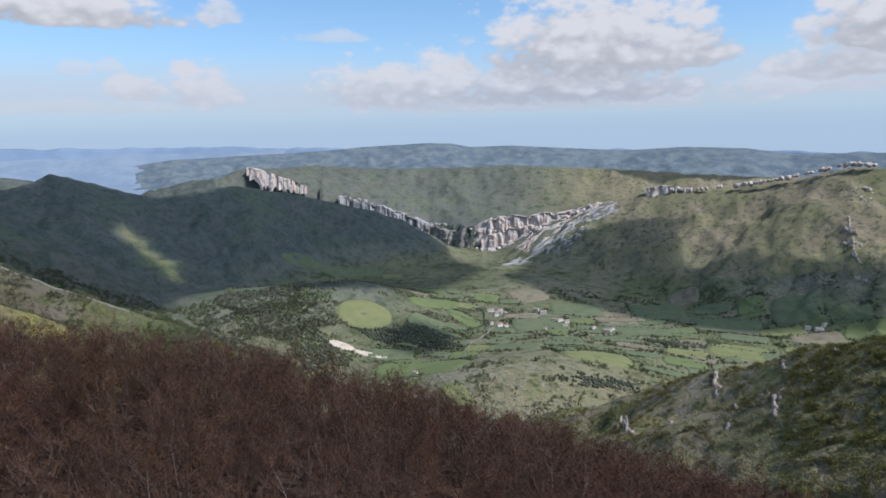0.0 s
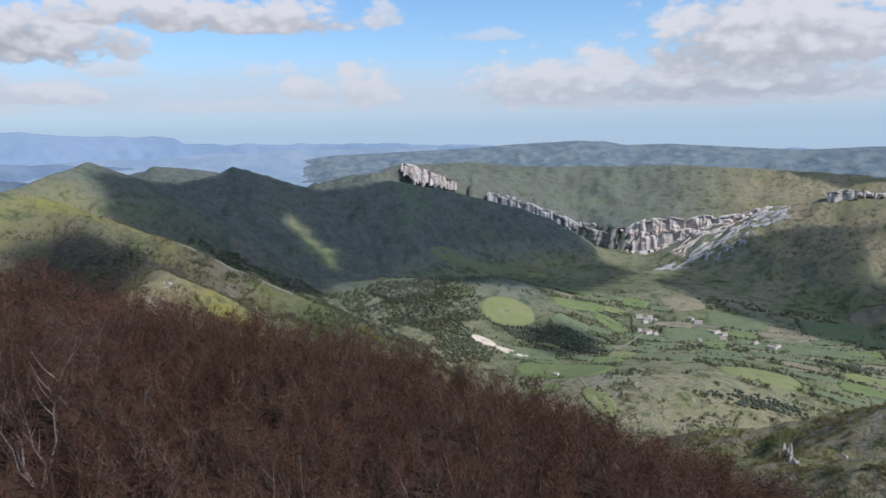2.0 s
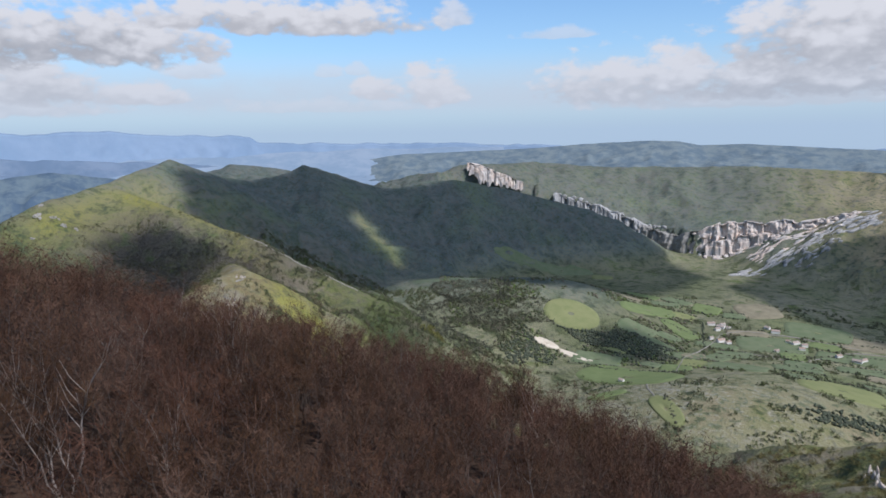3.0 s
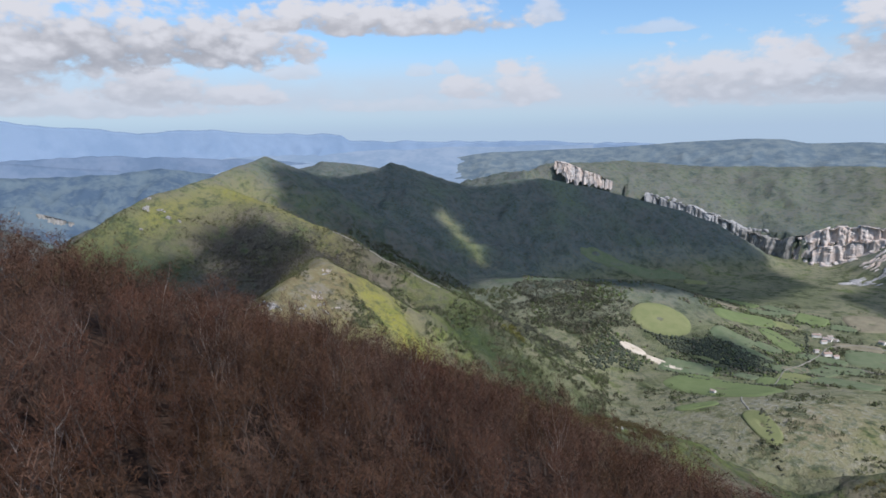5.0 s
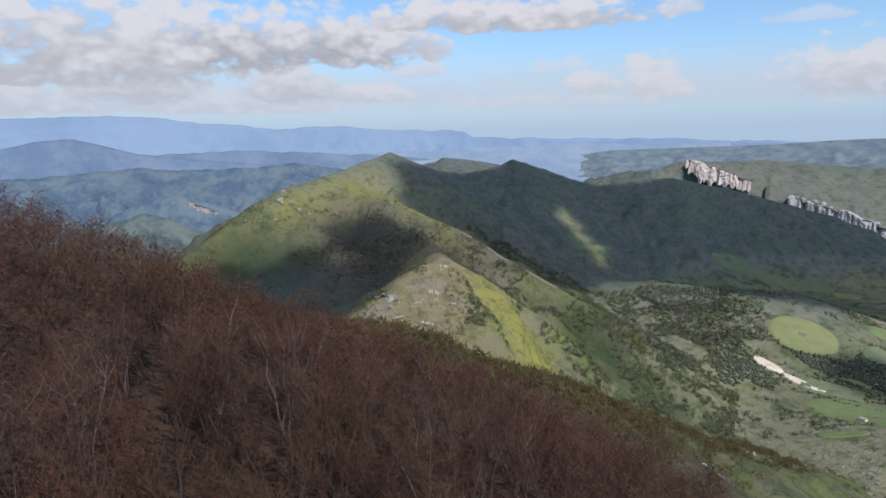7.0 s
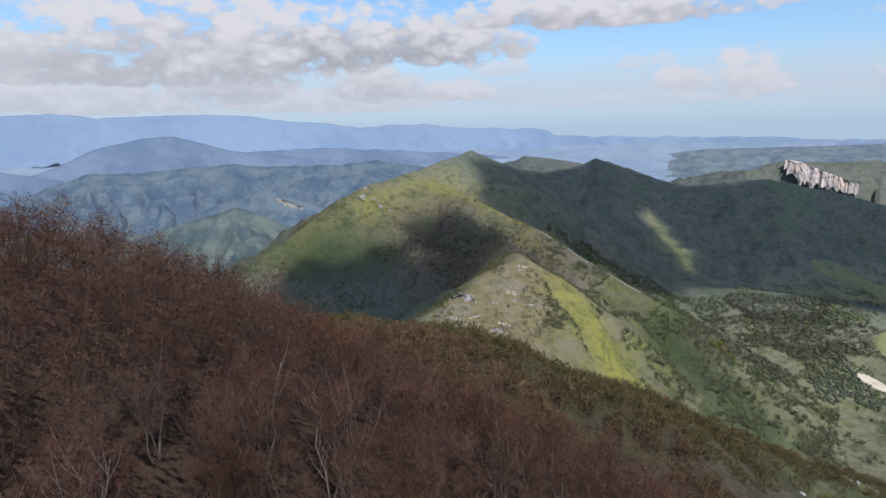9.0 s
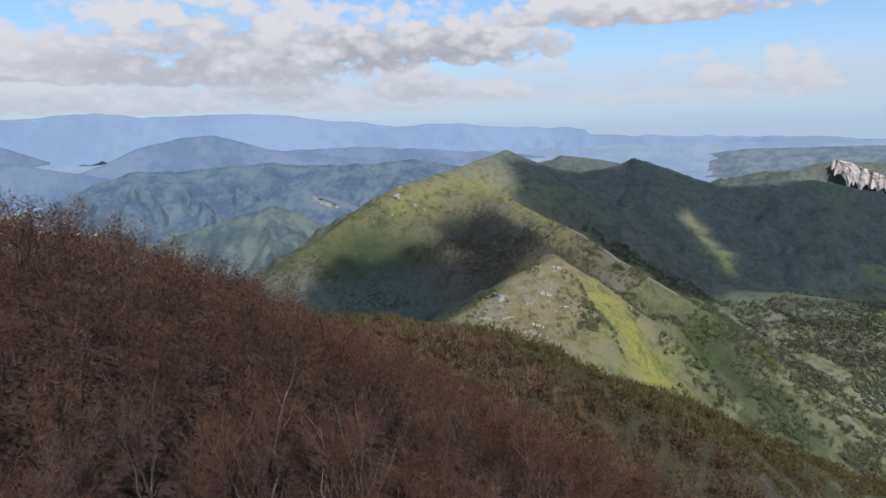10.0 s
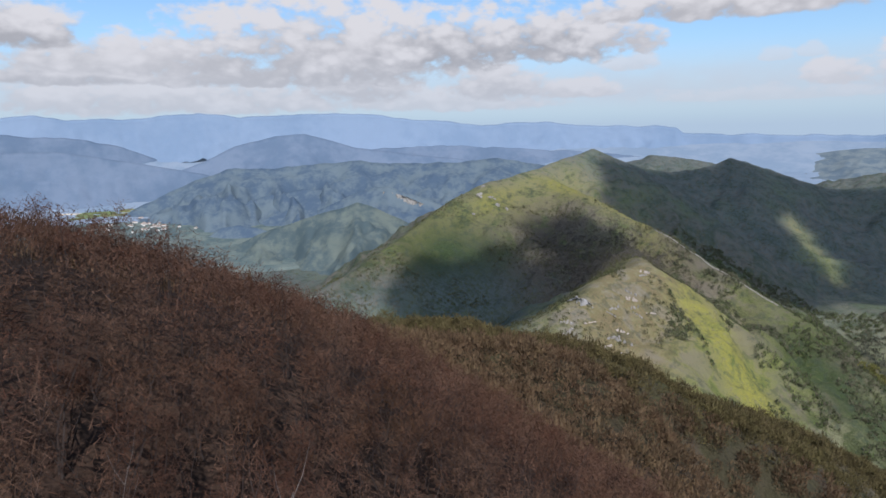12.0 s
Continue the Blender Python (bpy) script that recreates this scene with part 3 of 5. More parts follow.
M_VALLEY = haze_range_material("hazy_valley", (0.075, 0.105, 0.105), (0.135, 0.160, 0.140), 90, 0.06)
M_FAR4 = haze_range_material("hazy_green_hills", (0.062, 0.086, 0.090), (0.115, 0.136, 0.118), 110, 0.06)
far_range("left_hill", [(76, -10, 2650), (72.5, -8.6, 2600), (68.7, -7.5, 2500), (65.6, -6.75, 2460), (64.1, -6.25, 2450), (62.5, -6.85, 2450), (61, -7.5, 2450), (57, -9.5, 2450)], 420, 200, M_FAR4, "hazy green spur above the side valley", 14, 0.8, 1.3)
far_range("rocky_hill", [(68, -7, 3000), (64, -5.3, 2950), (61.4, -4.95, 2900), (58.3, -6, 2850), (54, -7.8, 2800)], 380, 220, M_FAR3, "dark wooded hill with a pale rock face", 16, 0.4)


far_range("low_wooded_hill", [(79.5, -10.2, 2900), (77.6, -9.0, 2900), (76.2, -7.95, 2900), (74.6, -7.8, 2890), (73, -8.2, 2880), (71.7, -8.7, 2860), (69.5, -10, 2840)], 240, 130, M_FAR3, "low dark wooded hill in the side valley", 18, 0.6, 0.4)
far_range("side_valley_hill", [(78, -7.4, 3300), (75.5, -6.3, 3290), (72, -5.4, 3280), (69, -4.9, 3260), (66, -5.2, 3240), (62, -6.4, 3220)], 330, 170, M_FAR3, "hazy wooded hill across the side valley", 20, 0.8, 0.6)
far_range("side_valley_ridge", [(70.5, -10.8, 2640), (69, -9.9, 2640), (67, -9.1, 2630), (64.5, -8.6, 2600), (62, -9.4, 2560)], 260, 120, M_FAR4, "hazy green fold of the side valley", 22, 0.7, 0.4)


def plain_z(x, y):
    """Level of the open country beyond the peaks."""
    return np.interp(np.hypot(x, y), [2250, 3000, 3600, 4300, 4930], [-486, -436, -396, -286, -91]) + fbm(x, y, 300, 3, 77) * 10


def sheet(name, a0, a1, near, far, lift, mat, label):
    a = np.radians(np.arange(a0, a1, 0.3))
    k = np.linspace(0, 1, 70)[:, None]
    n0 = np.interp(np.degrees(a), [40, 52], near)
    r = n0 + (far - n0) * k
    x, y = -np.sin(a) * r, np.cos(a) * r
    z = plain_z(x, y) + lift - 40 * np.clip(1 - k * 25, 0, 1)
    me = smooth(mesh_from(name, np.stack([x, y, z], -1).reshape(-1, 3), grid_quads(70, len(a))[:, ::-1]))
    return thing(name, me, mat, label, "plain", "structure")


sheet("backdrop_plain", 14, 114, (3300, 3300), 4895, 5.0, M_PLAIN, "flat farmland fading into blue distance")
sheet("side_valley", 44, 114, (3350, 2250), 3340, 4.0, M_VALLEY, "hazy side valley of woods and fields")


# ---------------------------------------------------------------- clouds overhead; their shade lies on the land
def cloud_material():
    m, n = material("cloud")
    c = n.mix(n.noise(place(n), 0.004, 4, 0.6), (0.72, 0.73, 0.75), (0.85, 0.85, 0.86))
    finish(m, n, c, 1.0, None, spec=0.0)
    thin, both = n.add("ShaderNodeBsdfTransparent"), n.add("ShaderNodeMixShader")
    out_node = next(q for q in n.t.nodes if q.type == "OUTPUT_MATERIAL")
    body = next(q for q in n.t.nodes if q.type == "BSDF_PRINCIPLED")
    n.put(thin, 0, (1, 1, 1, 1)), n.put(both, 0, 0.44), n.put(both, 1, body.outputs[0]), n.put(both, 2, thin.outputs[0])
    n.t.links.new(both.outputs[0], out_node.inputs[0])
    return m


M_CLOUD = cloud_material()


def ball(sub):
    bm = bmesh.new()
    bmesh.ops.create_icosphere(bm, subdivisions=sub, radius=1.0)
    v = np.array([p.co[:] for p in bm.verts])
    f = np.array([[p.index for p in q.verts] for q in bm.faces])
    bm.free()
    return v, f


BALL2, BALL3 = ball(2), ball(3)


def cloud(outline, seed, gaps=(), level=3600.0, step=20.0, rough=1.0):
    """A heaped cloud above the land; outline: bearing, distance and height of the ground round which its shade falls; gaps: holes in it."""

    def over(az, d, z):
        k = (level - z) / SUN_DIR.z
        x, y, _ = at(az, 0, d)
        return x + SUN_DIR.x * k, y + SUN_DIR.y * k

    ring = np.array([over(*p) for p in outline])
    gx, gy = np.meshgrid(np.arange(ring[:, 0].min() - 60, ring[:, 0].max() + 60, step), np.arange(ring[:, 1].min() - 60, ring[:, 1].max() + 60, step), indexing="ij")
    inside, edge = np.zeros(gx.shape, bool), np.full(gx.shape, 1e9)
    for (ax, ay), (bx, by) in zip(ring, np.roll(ring, -1, 0)):
        hit = (ay > gy) != (by > gy)
        inside ^= hit & (gx < (bx - ax) * (gy - ay) / (by - ay if by != ay else 1e-9) + ax)
        f = np.clip(((gx - ax) * (bx - ax) + (gy - ay) * (by - ay)) / ((bx - ax) ** 2 + (by - ay) ** 2), 0, 1)
        edge = np.minimum(edge, np.hypot(gx - ax - f * (bx - ax), gy - ay - f * (by - ay)))
    edge = np.where(inside, edge, -edge)
    for az, d, z, size in gaps:
        hx, hy = over(az, d, z)
        edge = np.minimum(edge, np.hypot(gx - hx, gy - hy) - size)
    edge = edge + rough * (46 * fbm(gx, gy, 210, 3, seed) + 20 * fbm(gx, gy, 70, 2, seed + 3))
    rows, cols = gx.shape
    heap = np.sqrt(np.clip(edge, 0, 400)) * 9 * (0.7 + 0.6 * vnoise(gx, gy, 90, seed + 5))
    upper = np.stack([gx, gy, level + heap], -1).reshape(-1, 3)
    under = np.stack([gx, gy, level - 0.12 * heap], -1).reshape(-1, 3)
    quads = grid_quads(rows, cols)
    quads = quads[(edge.ravel()[quads] > 0).all(1)]
    me = smooth(mesh_from("cloud", np.vstack([upper, under]), np.vstack([quads[:, ::-1], quads + rows * cols])))
    return thing("cloud", me, M_CLOUD, "heaped white fair-weather cloud with a flat base", "cloud", "structure")


cloud([(43.3, 2060, -95), (38.7, 2370, -140), (32.2, 2590, -130), (23.5, 2730, -250), (16.3, 2850, -230), (9.5, 2920, -300), (3.5, 2940, -420), (-0.5, 2850, -540), (-4.5, 2560, -575), (-2.0, 2260, -570), (3.0, 2060, -545), (7.2, 1930, -500),
       (13.1, 1930, -484), (19.0, 2060, -480), (22.5, 1950, -478), (25.5, 1730, -440), (28.5, 1590, -395), (32.0, 1620, -340), (36.0, 1690, -285), (39.8, 1760, -235), (42.3, 1860, -190)], 31, [(27.2, 2330, -330, 14), (26.4, 2290, -355, 22), (25.6, 2245, -385, 26), (24.8, 2195, -415, 26), (24.0, 2150, -440, 22)])
cloud([(63, 1330, -380), (60.5, 1440, -330), (57.5, 1500, -300), (53, 1550, -305), (49.5, 1600, -290), (46.8, 1690, -235), (44, 1690, -240), (41.5, 1640, -245), (39.6, 1540, -300), (42.5, 1330, -400), (46, 1180, -420), (50, 1120, -440), (57, 1150, -420)], 36, [(52, 1490, -335, 16), (47.5, 1560, -300, 12), (56, 1390, -365, 14)], rough=2.0)
cloud([(-5.1, 2410, -572), (-9.3, 2730, -519), (-14.3, 2800, -425), (-18.2, 2790, -380), (-21.9, 2740, -375), (-21.8, 2542, -466), (-23.5, 2420, -490), (-26.9, 2450, -430), (-30.6, 2330, -430), (-38, 2290, -420), (-38, 1990, -560),
       (-34, 1985, -580), (-30, 1975, -596), (-26, 1945, -600), (-21.4, 1950, -600), (-16.5, 2010, -600), (-11.4, 2110, -590)], 34, rough=0.7)
cloud([(5.8, 1752, -559), (2, 1815, -566), (-1.6, 1760, -586), (-1.0, 1590, -583), (2.6, 1545, -584), (5.8, 1622, -580)], 39, rough=0.4)
cloud([(-14, 3980, -262), (-20.8, 4060, -270), (-29, 4080, -270), (-29, 3860, -290), (-25.3, 3760, -310), (-17.0, 3720, -329)], 61)
cloud([(-23.8, 560, -284), (-25.6, 720, -274), (-29.5, 705, -245), (-30.2, 600, -241), (-30.2, 495, -257), (-26.0, 460, -290)], 62, step=10.0, rough=0.3)

# ---------------------------------------------------------------- rock
def rock_shape(x, y, z, w, d, h, turn, seed, lean=0.0, sub=3, taper=0.0):
    """An upright, fissured mass of rock."""
    v, f = BALL3 if sub == 3 else BALL2
    v = v.copy()
    v[:, 2] = np.sign(v[:, 2]) * np.abs(v[:, 2]) ** 0.7
    v[:, :2] *= (1 - taper * np.clip(v[:, 2:3], -0.3, 1))
    p = v * np.array([w / 2, d / 2, h / 2])
    q = fbm(p[:, 0] * 1.4 + seed * 91, p[:, 1] * 1.4 + p[:, 2] * 0.5, max(w, h) * 0.2, 4, seed) + 0.5 * fbm(p[:, 0] + p[:, 2] + seed * 19, p[:, 2] * 2 - p[:, 1], max(w, h) * 0.3, 3, seed + 7)
    crack = np.abs(fbm(p[:, 0] + seed * 37, p[:, 1] * 0.8 + p[:, 2] * 0.2, max(w, h) * 0.3, 3, seed + 3))
    p *= (1 + 0.8 * q - 0.7 * np.clip(0.3 - crack, 0, 1))[:, None]
    p[:, 0] += lean * p[:, 2]
    c, s = math.cos(radians(turn)), math.sin(radians(turn))
    return np.stack([p[:, 0] * c - p[:, 1] * s + x, p[:, 0] * s + p[:, 1] * c + y, p[:, 2] + z], -1), f


def rough_rock(name, x, y, z, w, d, h, turn, mat, label, seed, lean=0.0, category="rock", sub=3, taper=0.0):
    v, f = rock_shape(x, y, z, w, d, h, turn, seed, lean, sub, taper)
    return thing(name, mesh_from(name, v, None, f), mat, label, category)


def join(parts):
    vs, fs, n = [], [], 0
    for v, f in parts:
        vs.append(v), fs.append(f + n)
        n += len(v)
    return np.vstack(vs), np.vstack(fs)


def strewn(rocks, mat, label):
    """Many blocks too far off to count."""
    v, f = join(rocks)
    return thing("boulders", mesh_from("boulders", v, None, f), mat, label, "rocks", "stuff")


def crag_line(name, pts, heights, mat, label, seed, back=75.0, step=2.4, size=1.0, forward=0.0, lift=0.0, wild=1.0):
    """A cliff band: its upper edge and how far it drops; broken into buttresses."""
    pts = np.array(pts, float)
    seg = np.hypot(*np.diff(pts[:, :2], axis=0).T)
    run = np.concatenate([[0], np.cumsum(seg)])
    t = np.arange(0, run[-1], step)
    px, py, pz = (np.interp(t, run, pts[:, i]) for i in range(3))
    hh = np.interp(t, run, heights) * (0.75 - 0.3 * wild + (0.6 + 0.7 * wild) * vnoise(t, t * 0, 70 * size, seed) * vnoise(t, t * 0, 19 * size, seed + 1))
    gx, gy = np.gradient(px), np.gradient(py)
    ln = np.hypot(gx, gy)
    nx, ny = gy / ln, -gx / ln
    flip = np.sign(-(nx * px + ny * py).sum())
    nx, ny = nx * flip, ny * flip
    px, py, pz = px + nx * forward, py + ny * forward, pz + lift + fbm(t, t * 0, 70 * size, 5, seed + 2) * 20 * size * wild
    cleft = np.clip(0.34 - vnoise(t, t * 0, 13 * size, seed + 11), 0, 1) * 70 * size + np.clip(0.3 - vnoise(t, t * 0 + 9, 31 * size, seed + 12), 0, 1) * 110 * size
    column = (vnoise(t, t * 0, 9 * size, seed + 13) - 0.5) * 9 * size - cleft
    pz = pz - np.clip(cleft, 0, 14) * 0.7
    rows = [np.stack([px - nx * back, py - ny * back, pz - 5], -1), np.stack([px - nx * 4 * size, py - ny * 4 * size, pz], -1)]
    n = 12
    for k in range(n + 1):
        q = k / n
        ledge = np.floor(q * 3.2 + vnoise(t, t * 0, 60 * size, seed + 8)) / 3.2
        bulge = (fbm(t, t * 0 + q * hh * 0.6, 52 * size, 5, seed + 4) * 24 * size * wild + np.abs(fbm(t, t * 0 + q * hh * 0.4, 30 * size, 4, seed + 6)) * -18 * size + ledge * hh * 0.35) + column * (0.75 + 0.5 * vnoise(t, t * 0 + q * 40, 30, seed + 14))
        rows.append(np.stack([px + nx * bulge, py + ny * bulge, pz - q * hh], -1))
    rows.append(np.stack([px + nx * (bulge + 4), py + ny * (bulge + 4), pz - hh - 45 * size], -1))
    v = np.array(rows)
    return thing(name, mesh_from(name, v.reshape(-1, 3), grid_quads(len(rows), len(t))), mat, label, "cliff")


crag_line("cliff", [at(*p) for p in ((17.2, -2.8, 3318), (16.2, -3.0, 3296), (15.0, -3.45, 3284), (13.6, -3.95, 3270), (12.2, -4.5, 3262))], [20, 62, 60, 50, 30], M_WHITE_ROCK, "tall pale limestone cliff at the plateau edge", 41, wild=0.6, forward=16, size=0.42)
crag_line("cliff", [at(*p) for p in ((9.3, -5.65, 3234), (7.2, -6.3, 3212), (5.4, -6.75, 3194), (3.6, -7.35, 3180), (1.8, -8.1, 3168), (0.2, -9.0, 3150), (-1.0, -9.9, 3130))], [18, 34, 50, 60, 76, 90, 80], M_GREY_ROCK, "grey limestone cliff along the gorge rim", 42, wild=0.75, forward=45, lift=5, size=0.7)
# back wall in the darker rock: the gorge's shade is put into its colour
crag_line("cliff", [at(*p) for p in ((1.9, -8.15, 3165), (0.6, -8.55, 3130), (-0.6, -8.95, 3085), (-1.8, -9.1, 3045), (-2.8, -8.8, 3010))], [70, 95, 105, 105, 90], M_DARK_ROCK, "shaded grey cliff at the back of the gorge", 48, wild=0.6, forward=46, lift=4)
crag_line("cliff", [at(*p) for p in ((-2.2, -9.6, 3010), (-3.0, -8.6, 2995), (-4.6, -8.0, 2985), (-7.0, -7.8, 3000), (-9.5, -7.6, 3010), (-12, -7.3, 3000), (-14.5, -6.6, 2990))], [110, 130, 105, 74, 62, 52, 34], M_WHITE_ROCK, "pink and cream limestone cliff above the gorge", 43)
crag_line("cliff", [at(*p) for p in ((-3.6, -9.9, 2965), (-5.2, -9.3, 2962), (-7.5, -8.9, 2968), (-9.5, -8.6, 2974), (-11.5, -8.1, 2970))], [30, 40, 36, 30, 16], M_WHITE_ROCK, "broken lower tier of cream limestone cliff", 44, forward=20, lift=6)
crag_line("cliff", [at(*p) for p in ((-18.2, -5.35, 2930), (-19.5, -5.2, 2930), (-20.8, -5.25, 2930), (-21.8, -5.35, 2920))], [24, 38, 34, 18], M_WHITE_ROCK, "white limestone wall on the ridge top", 46, wild=0.4, forward=20, lift=8)
crag_line("cliff", [at(*p) for p in ((42.0, -2.9, 2150), (41.0, -3.3, 2170), (39.8, -3.75, 2200), (38.8, -4.1, 2230))], [10, 22, 24, 14], M_GREY_ROCK, "dark grey rock band under the summit", 49)

rng = random.Random(17)
blocks = []
for i in range(90):
    q = rng.random()
    az_, r_ = -2.6 - 12 * q + rng.gauss(0, 0.5), 3030 - 60 * q - rng.uniform(15, 130) * (1.1 - q)
    x, y, _ = at(az_, 0, r_)
    w = rng.uniform(9, 26)
    blocks.append(rock_shape(x, y, ground_z(x, y) + w * 0.12, w * 1.3, w * 0.8, w * rng.uniform(0.6, 1.1), rng.uniform(0, 180), 200 + i, 0.1, 2))
strewn(blocks, M_WHITE_ROCK, "pink and cream limestone blocks fallen below the cliff")
blocks = []
for i in range(26):
    q = rng.random()
    az_, r_ = 9.0 - 9.5 * q, 3238 - 90 * q - rng.uniform(8, 40)
    x, y, _ = at(az_, 0, r_)
    w = rng.uniform(10, 24)
    blocks.append(rock_shape(x, y, ground_z(x, y) + w * 0.2, w * 1.3, w * 0.8, w * rng.uniform(0.7, 1.2), rng.uniform(0, 180), 300 + i, 0.1, 2))

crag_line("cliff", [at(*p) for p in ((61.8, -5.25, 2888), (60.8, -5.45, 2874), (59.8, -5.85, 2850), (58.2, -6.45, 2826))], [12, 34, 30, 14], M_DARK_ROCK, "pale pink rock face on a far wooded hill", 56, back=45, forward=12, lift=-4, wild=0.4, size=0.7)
strewn(blocks, M_GREY_ROCK, "grey limestone blocks below the gorge rim")


def strata(pts, count, lo, hi, mat, label, seed, spread=26.0):
    """Long tilted beds of rock breaking out of the slope along a line."""
    r, beds = random.Random(seed), []
    for i in range(count):
        q = r.uniform(0, len(pts) - 1.01)
        k, f = int(q), q - int(q)
        (ax, ay, _), (bx, by, _) = at(*pts[k]), at(*pts[k + 1])
        way = math.atan2(by - ay, bx - ax)
        off = r.gauss(0, spread)
        x, y = ax + (bx - ax) * f - math.sin(way) * off, ay + (by - ay) * f + math.cos(way) * off
        long, thick = r.uniform(lo, hi), r.uniform(4.0, 9.0)
        v, faces = rock_shape(0, 0, 0, long, thick * 1.2, thick * 1.5, math.degrees(way) + r.uniform(-8, 8), seed * 5 + i, 0.2, 2)
        v = v + np.array([x, y, 0.0])
        v[:, 2] += height(v[:, 0], v[:, 1]) + thick * 0.1
        beds.append((v, faces))
    v, faces = join(beds)
    thing("rock_beds", mesh_from("rock_beds", v, None, faces), mat, label, "rocks", "stuff")


strata([(-5.6, -12.9, 2620), (-8.5, -11.4, 2710), (-10.7, -10.2, 2790), (-13, -8.8, 2850), (-15.5, -7.45, 2900)], 90, 22, 60, M_GREY_ROCK, "pale slanting beds of limestone", 45)
strata([(-7.0, -10.6, 2800), (-9, -9.4, 2860), (-11.5, -8.35, 2910), (-14.5, -7.0, 2940)], 70, 16, 46, M_WHITE_ROCK, "pale upper beds of limestone", 50)
strata([(-4.2, -9.6, 2900), (-7, -8.9, 2930), (-10, -8.2, 2950)], 50, 14, 40, M_WHITE_ROCK, "cream beds of limestone below the cliff", 47, 20.0)
strata([(-9.5, -12.0, 2680), (-11.5, -11.1, 2730), (-13.5, -10.2, 2780)], 26, 14, 34, M_GREY_ROCK, "grey beds of a short rock step", 55)
CREST = [(-18.5, -5.2, 2935), (-21.5, -5.3, 2925), (-25, -4.9, 2890), (-27.5, -4.5, 2860), (-29.5, -4.05, 2840), (-31.5, -3.5, 2810), (-33.2, -3.0, 2790), (-35, -3.1, 2780)]
blocks = []
for i in range(90):
    q = rng.uniform(0, len(CREST) - 1.01)
    k, f = int(q), q - int(q)
    az_, el_, r_ = (CREST[k][j] * (1 - f) + CREST[k + 1][j] * f for j in range(3))
    x, y, z = at(az_, el_, r_ - rng.uniform(12, 34))
    w = rng.uniform(7, 19)
    blocks.append(rock_shape(x, y, max(ground_z(x, y) + w * 0.2, z - w * 0.3), w * 1.3, w * 0.7, w * rng.uniform(0.7, 1.3), rng.uniform(0, 180), 400 + i, 0.1, 2))
strewn(blocks, M_WHITE_ROCK, "white limestone blocks along the ridge crest")

SPOTS = [(-764, 982, 9, 22), (-760, 968, 8, 16), (-729, 899, 8, 24), (-718, 890, 9, 30), (-706, 884, 8, 24), (-694, 878, 7, 16), (-689, 905, 6, 10), (-713, 841, 9, 16), (-706, 824, 7, 10), (-676, 821, 9, 16), (-662, 784, 11, 18), (-648, 792, 10, 18),
         (-656, 760, 8, 12), (-712, 728, 12, 20), (-724, 740, 9, 16), (-700, 770, 7, 10), (-640, 770, 6, 8)]


def rib(x, y, w, h, turn, mat, label, seed, count=4):
    """A line of thin upright slabs breaking out of the slope."""
    rng = random.Random(seed)
    for k in range(count):
        u = (k - count / 2 + rng.uniform(-0.3, 0.3)) * w * 0.5
        a, b = x + math.cos(radians(turn)) * u + rng.uniform(-1, 1), y + math.sin(radians(turn)) * u + rng.uniform(-1, 1)
        hh = h * rng.uniform(0.5, 1.0)
        rough_rock("rock_outcrop", a, b, ground_z(a, b) - hh * 0.05, w * rng.uniform(0.35, 0.7), w * rng.uniform(0.22, 0.4), hh, turn + rng.uniform(-20, 20), mat, label, seed * 7 + k, rng.uniform(-0.2, 0.25), "rock", 2, 0.45)


for i, (x, y, w, h) in enumerate(SPOTS):
    rib(x, y, w * 1.3, h * 0.55, 65 + 25 * math.sin(i * 2.1), M_ROCK if i % 3 == 0 else M_DARK_ROCK, "weathered limestone outcrop on a grassy spur", 60 + i, 4)
crag_line("crag", [(-778, 776, ground_z(-778, 790) + 2), (-762, 772, ground_z(-762, 790) + 10), (-746, 778, ground_z(-746, 790) + 12), (-732, 790, ground_z(-732, 800) + 8), (-720, 802, ground_z(-720, 808) + 2)], [16, 40, 46, 34, 12], M_GREY_ROCK, "big grey fissured crag under the spur", 66, back=14, step=1.5, size=0.45)
for i, (x, y, w, h) in enumerate([(309, 670, 10, 20), (296, 640, 8, 15), (290, 625, 7, 12), (215, 711, 11, 24), (205, 660, 9, 20), (194, 608, 10, 17), (341, 593, 8, 9), (283, 500, 12, 12), (288, 512, 8, 13),
                                  (302, 522, 6, 10), (251, 512, 8, 8), (371, 560, 8, 8), (299, 554, 9, 10), (270, 540, 8, 8), (330, 530, 7, 8), (240, 620, 8, 8), (212, 690, 8, 16), (200, 635, 8, 15), (302, 655, 8, 14)]):
    rib(x, y, w * 1.1, h * 0.85, 75 + 20 * math.sin(i * 1.7), M_WHITE_ROCK, "pale limestone slab rib among scrub", 90 + i, 4)
for i, (x, y, w, h) in enumerate([(-128, 572, 7, 6), (-124, 588, 9, 8), (-121, 602, 8, 7), (-118, 616, 9, 6), (-115, 630, 7, 5), (-140, 520, 6, 5), (-132, 540, 5, 4), (-150, 470, 5, 4), (-104, 420, 6, 5), (-98, 436, 7, 5)]):
    rib(x, y, w, h * 0.8, 100 + 12 * math.sin(i * 2.3), M_GREY_ROCK, "small limestone outcrop on the wooded flank", 120 + i, 4)
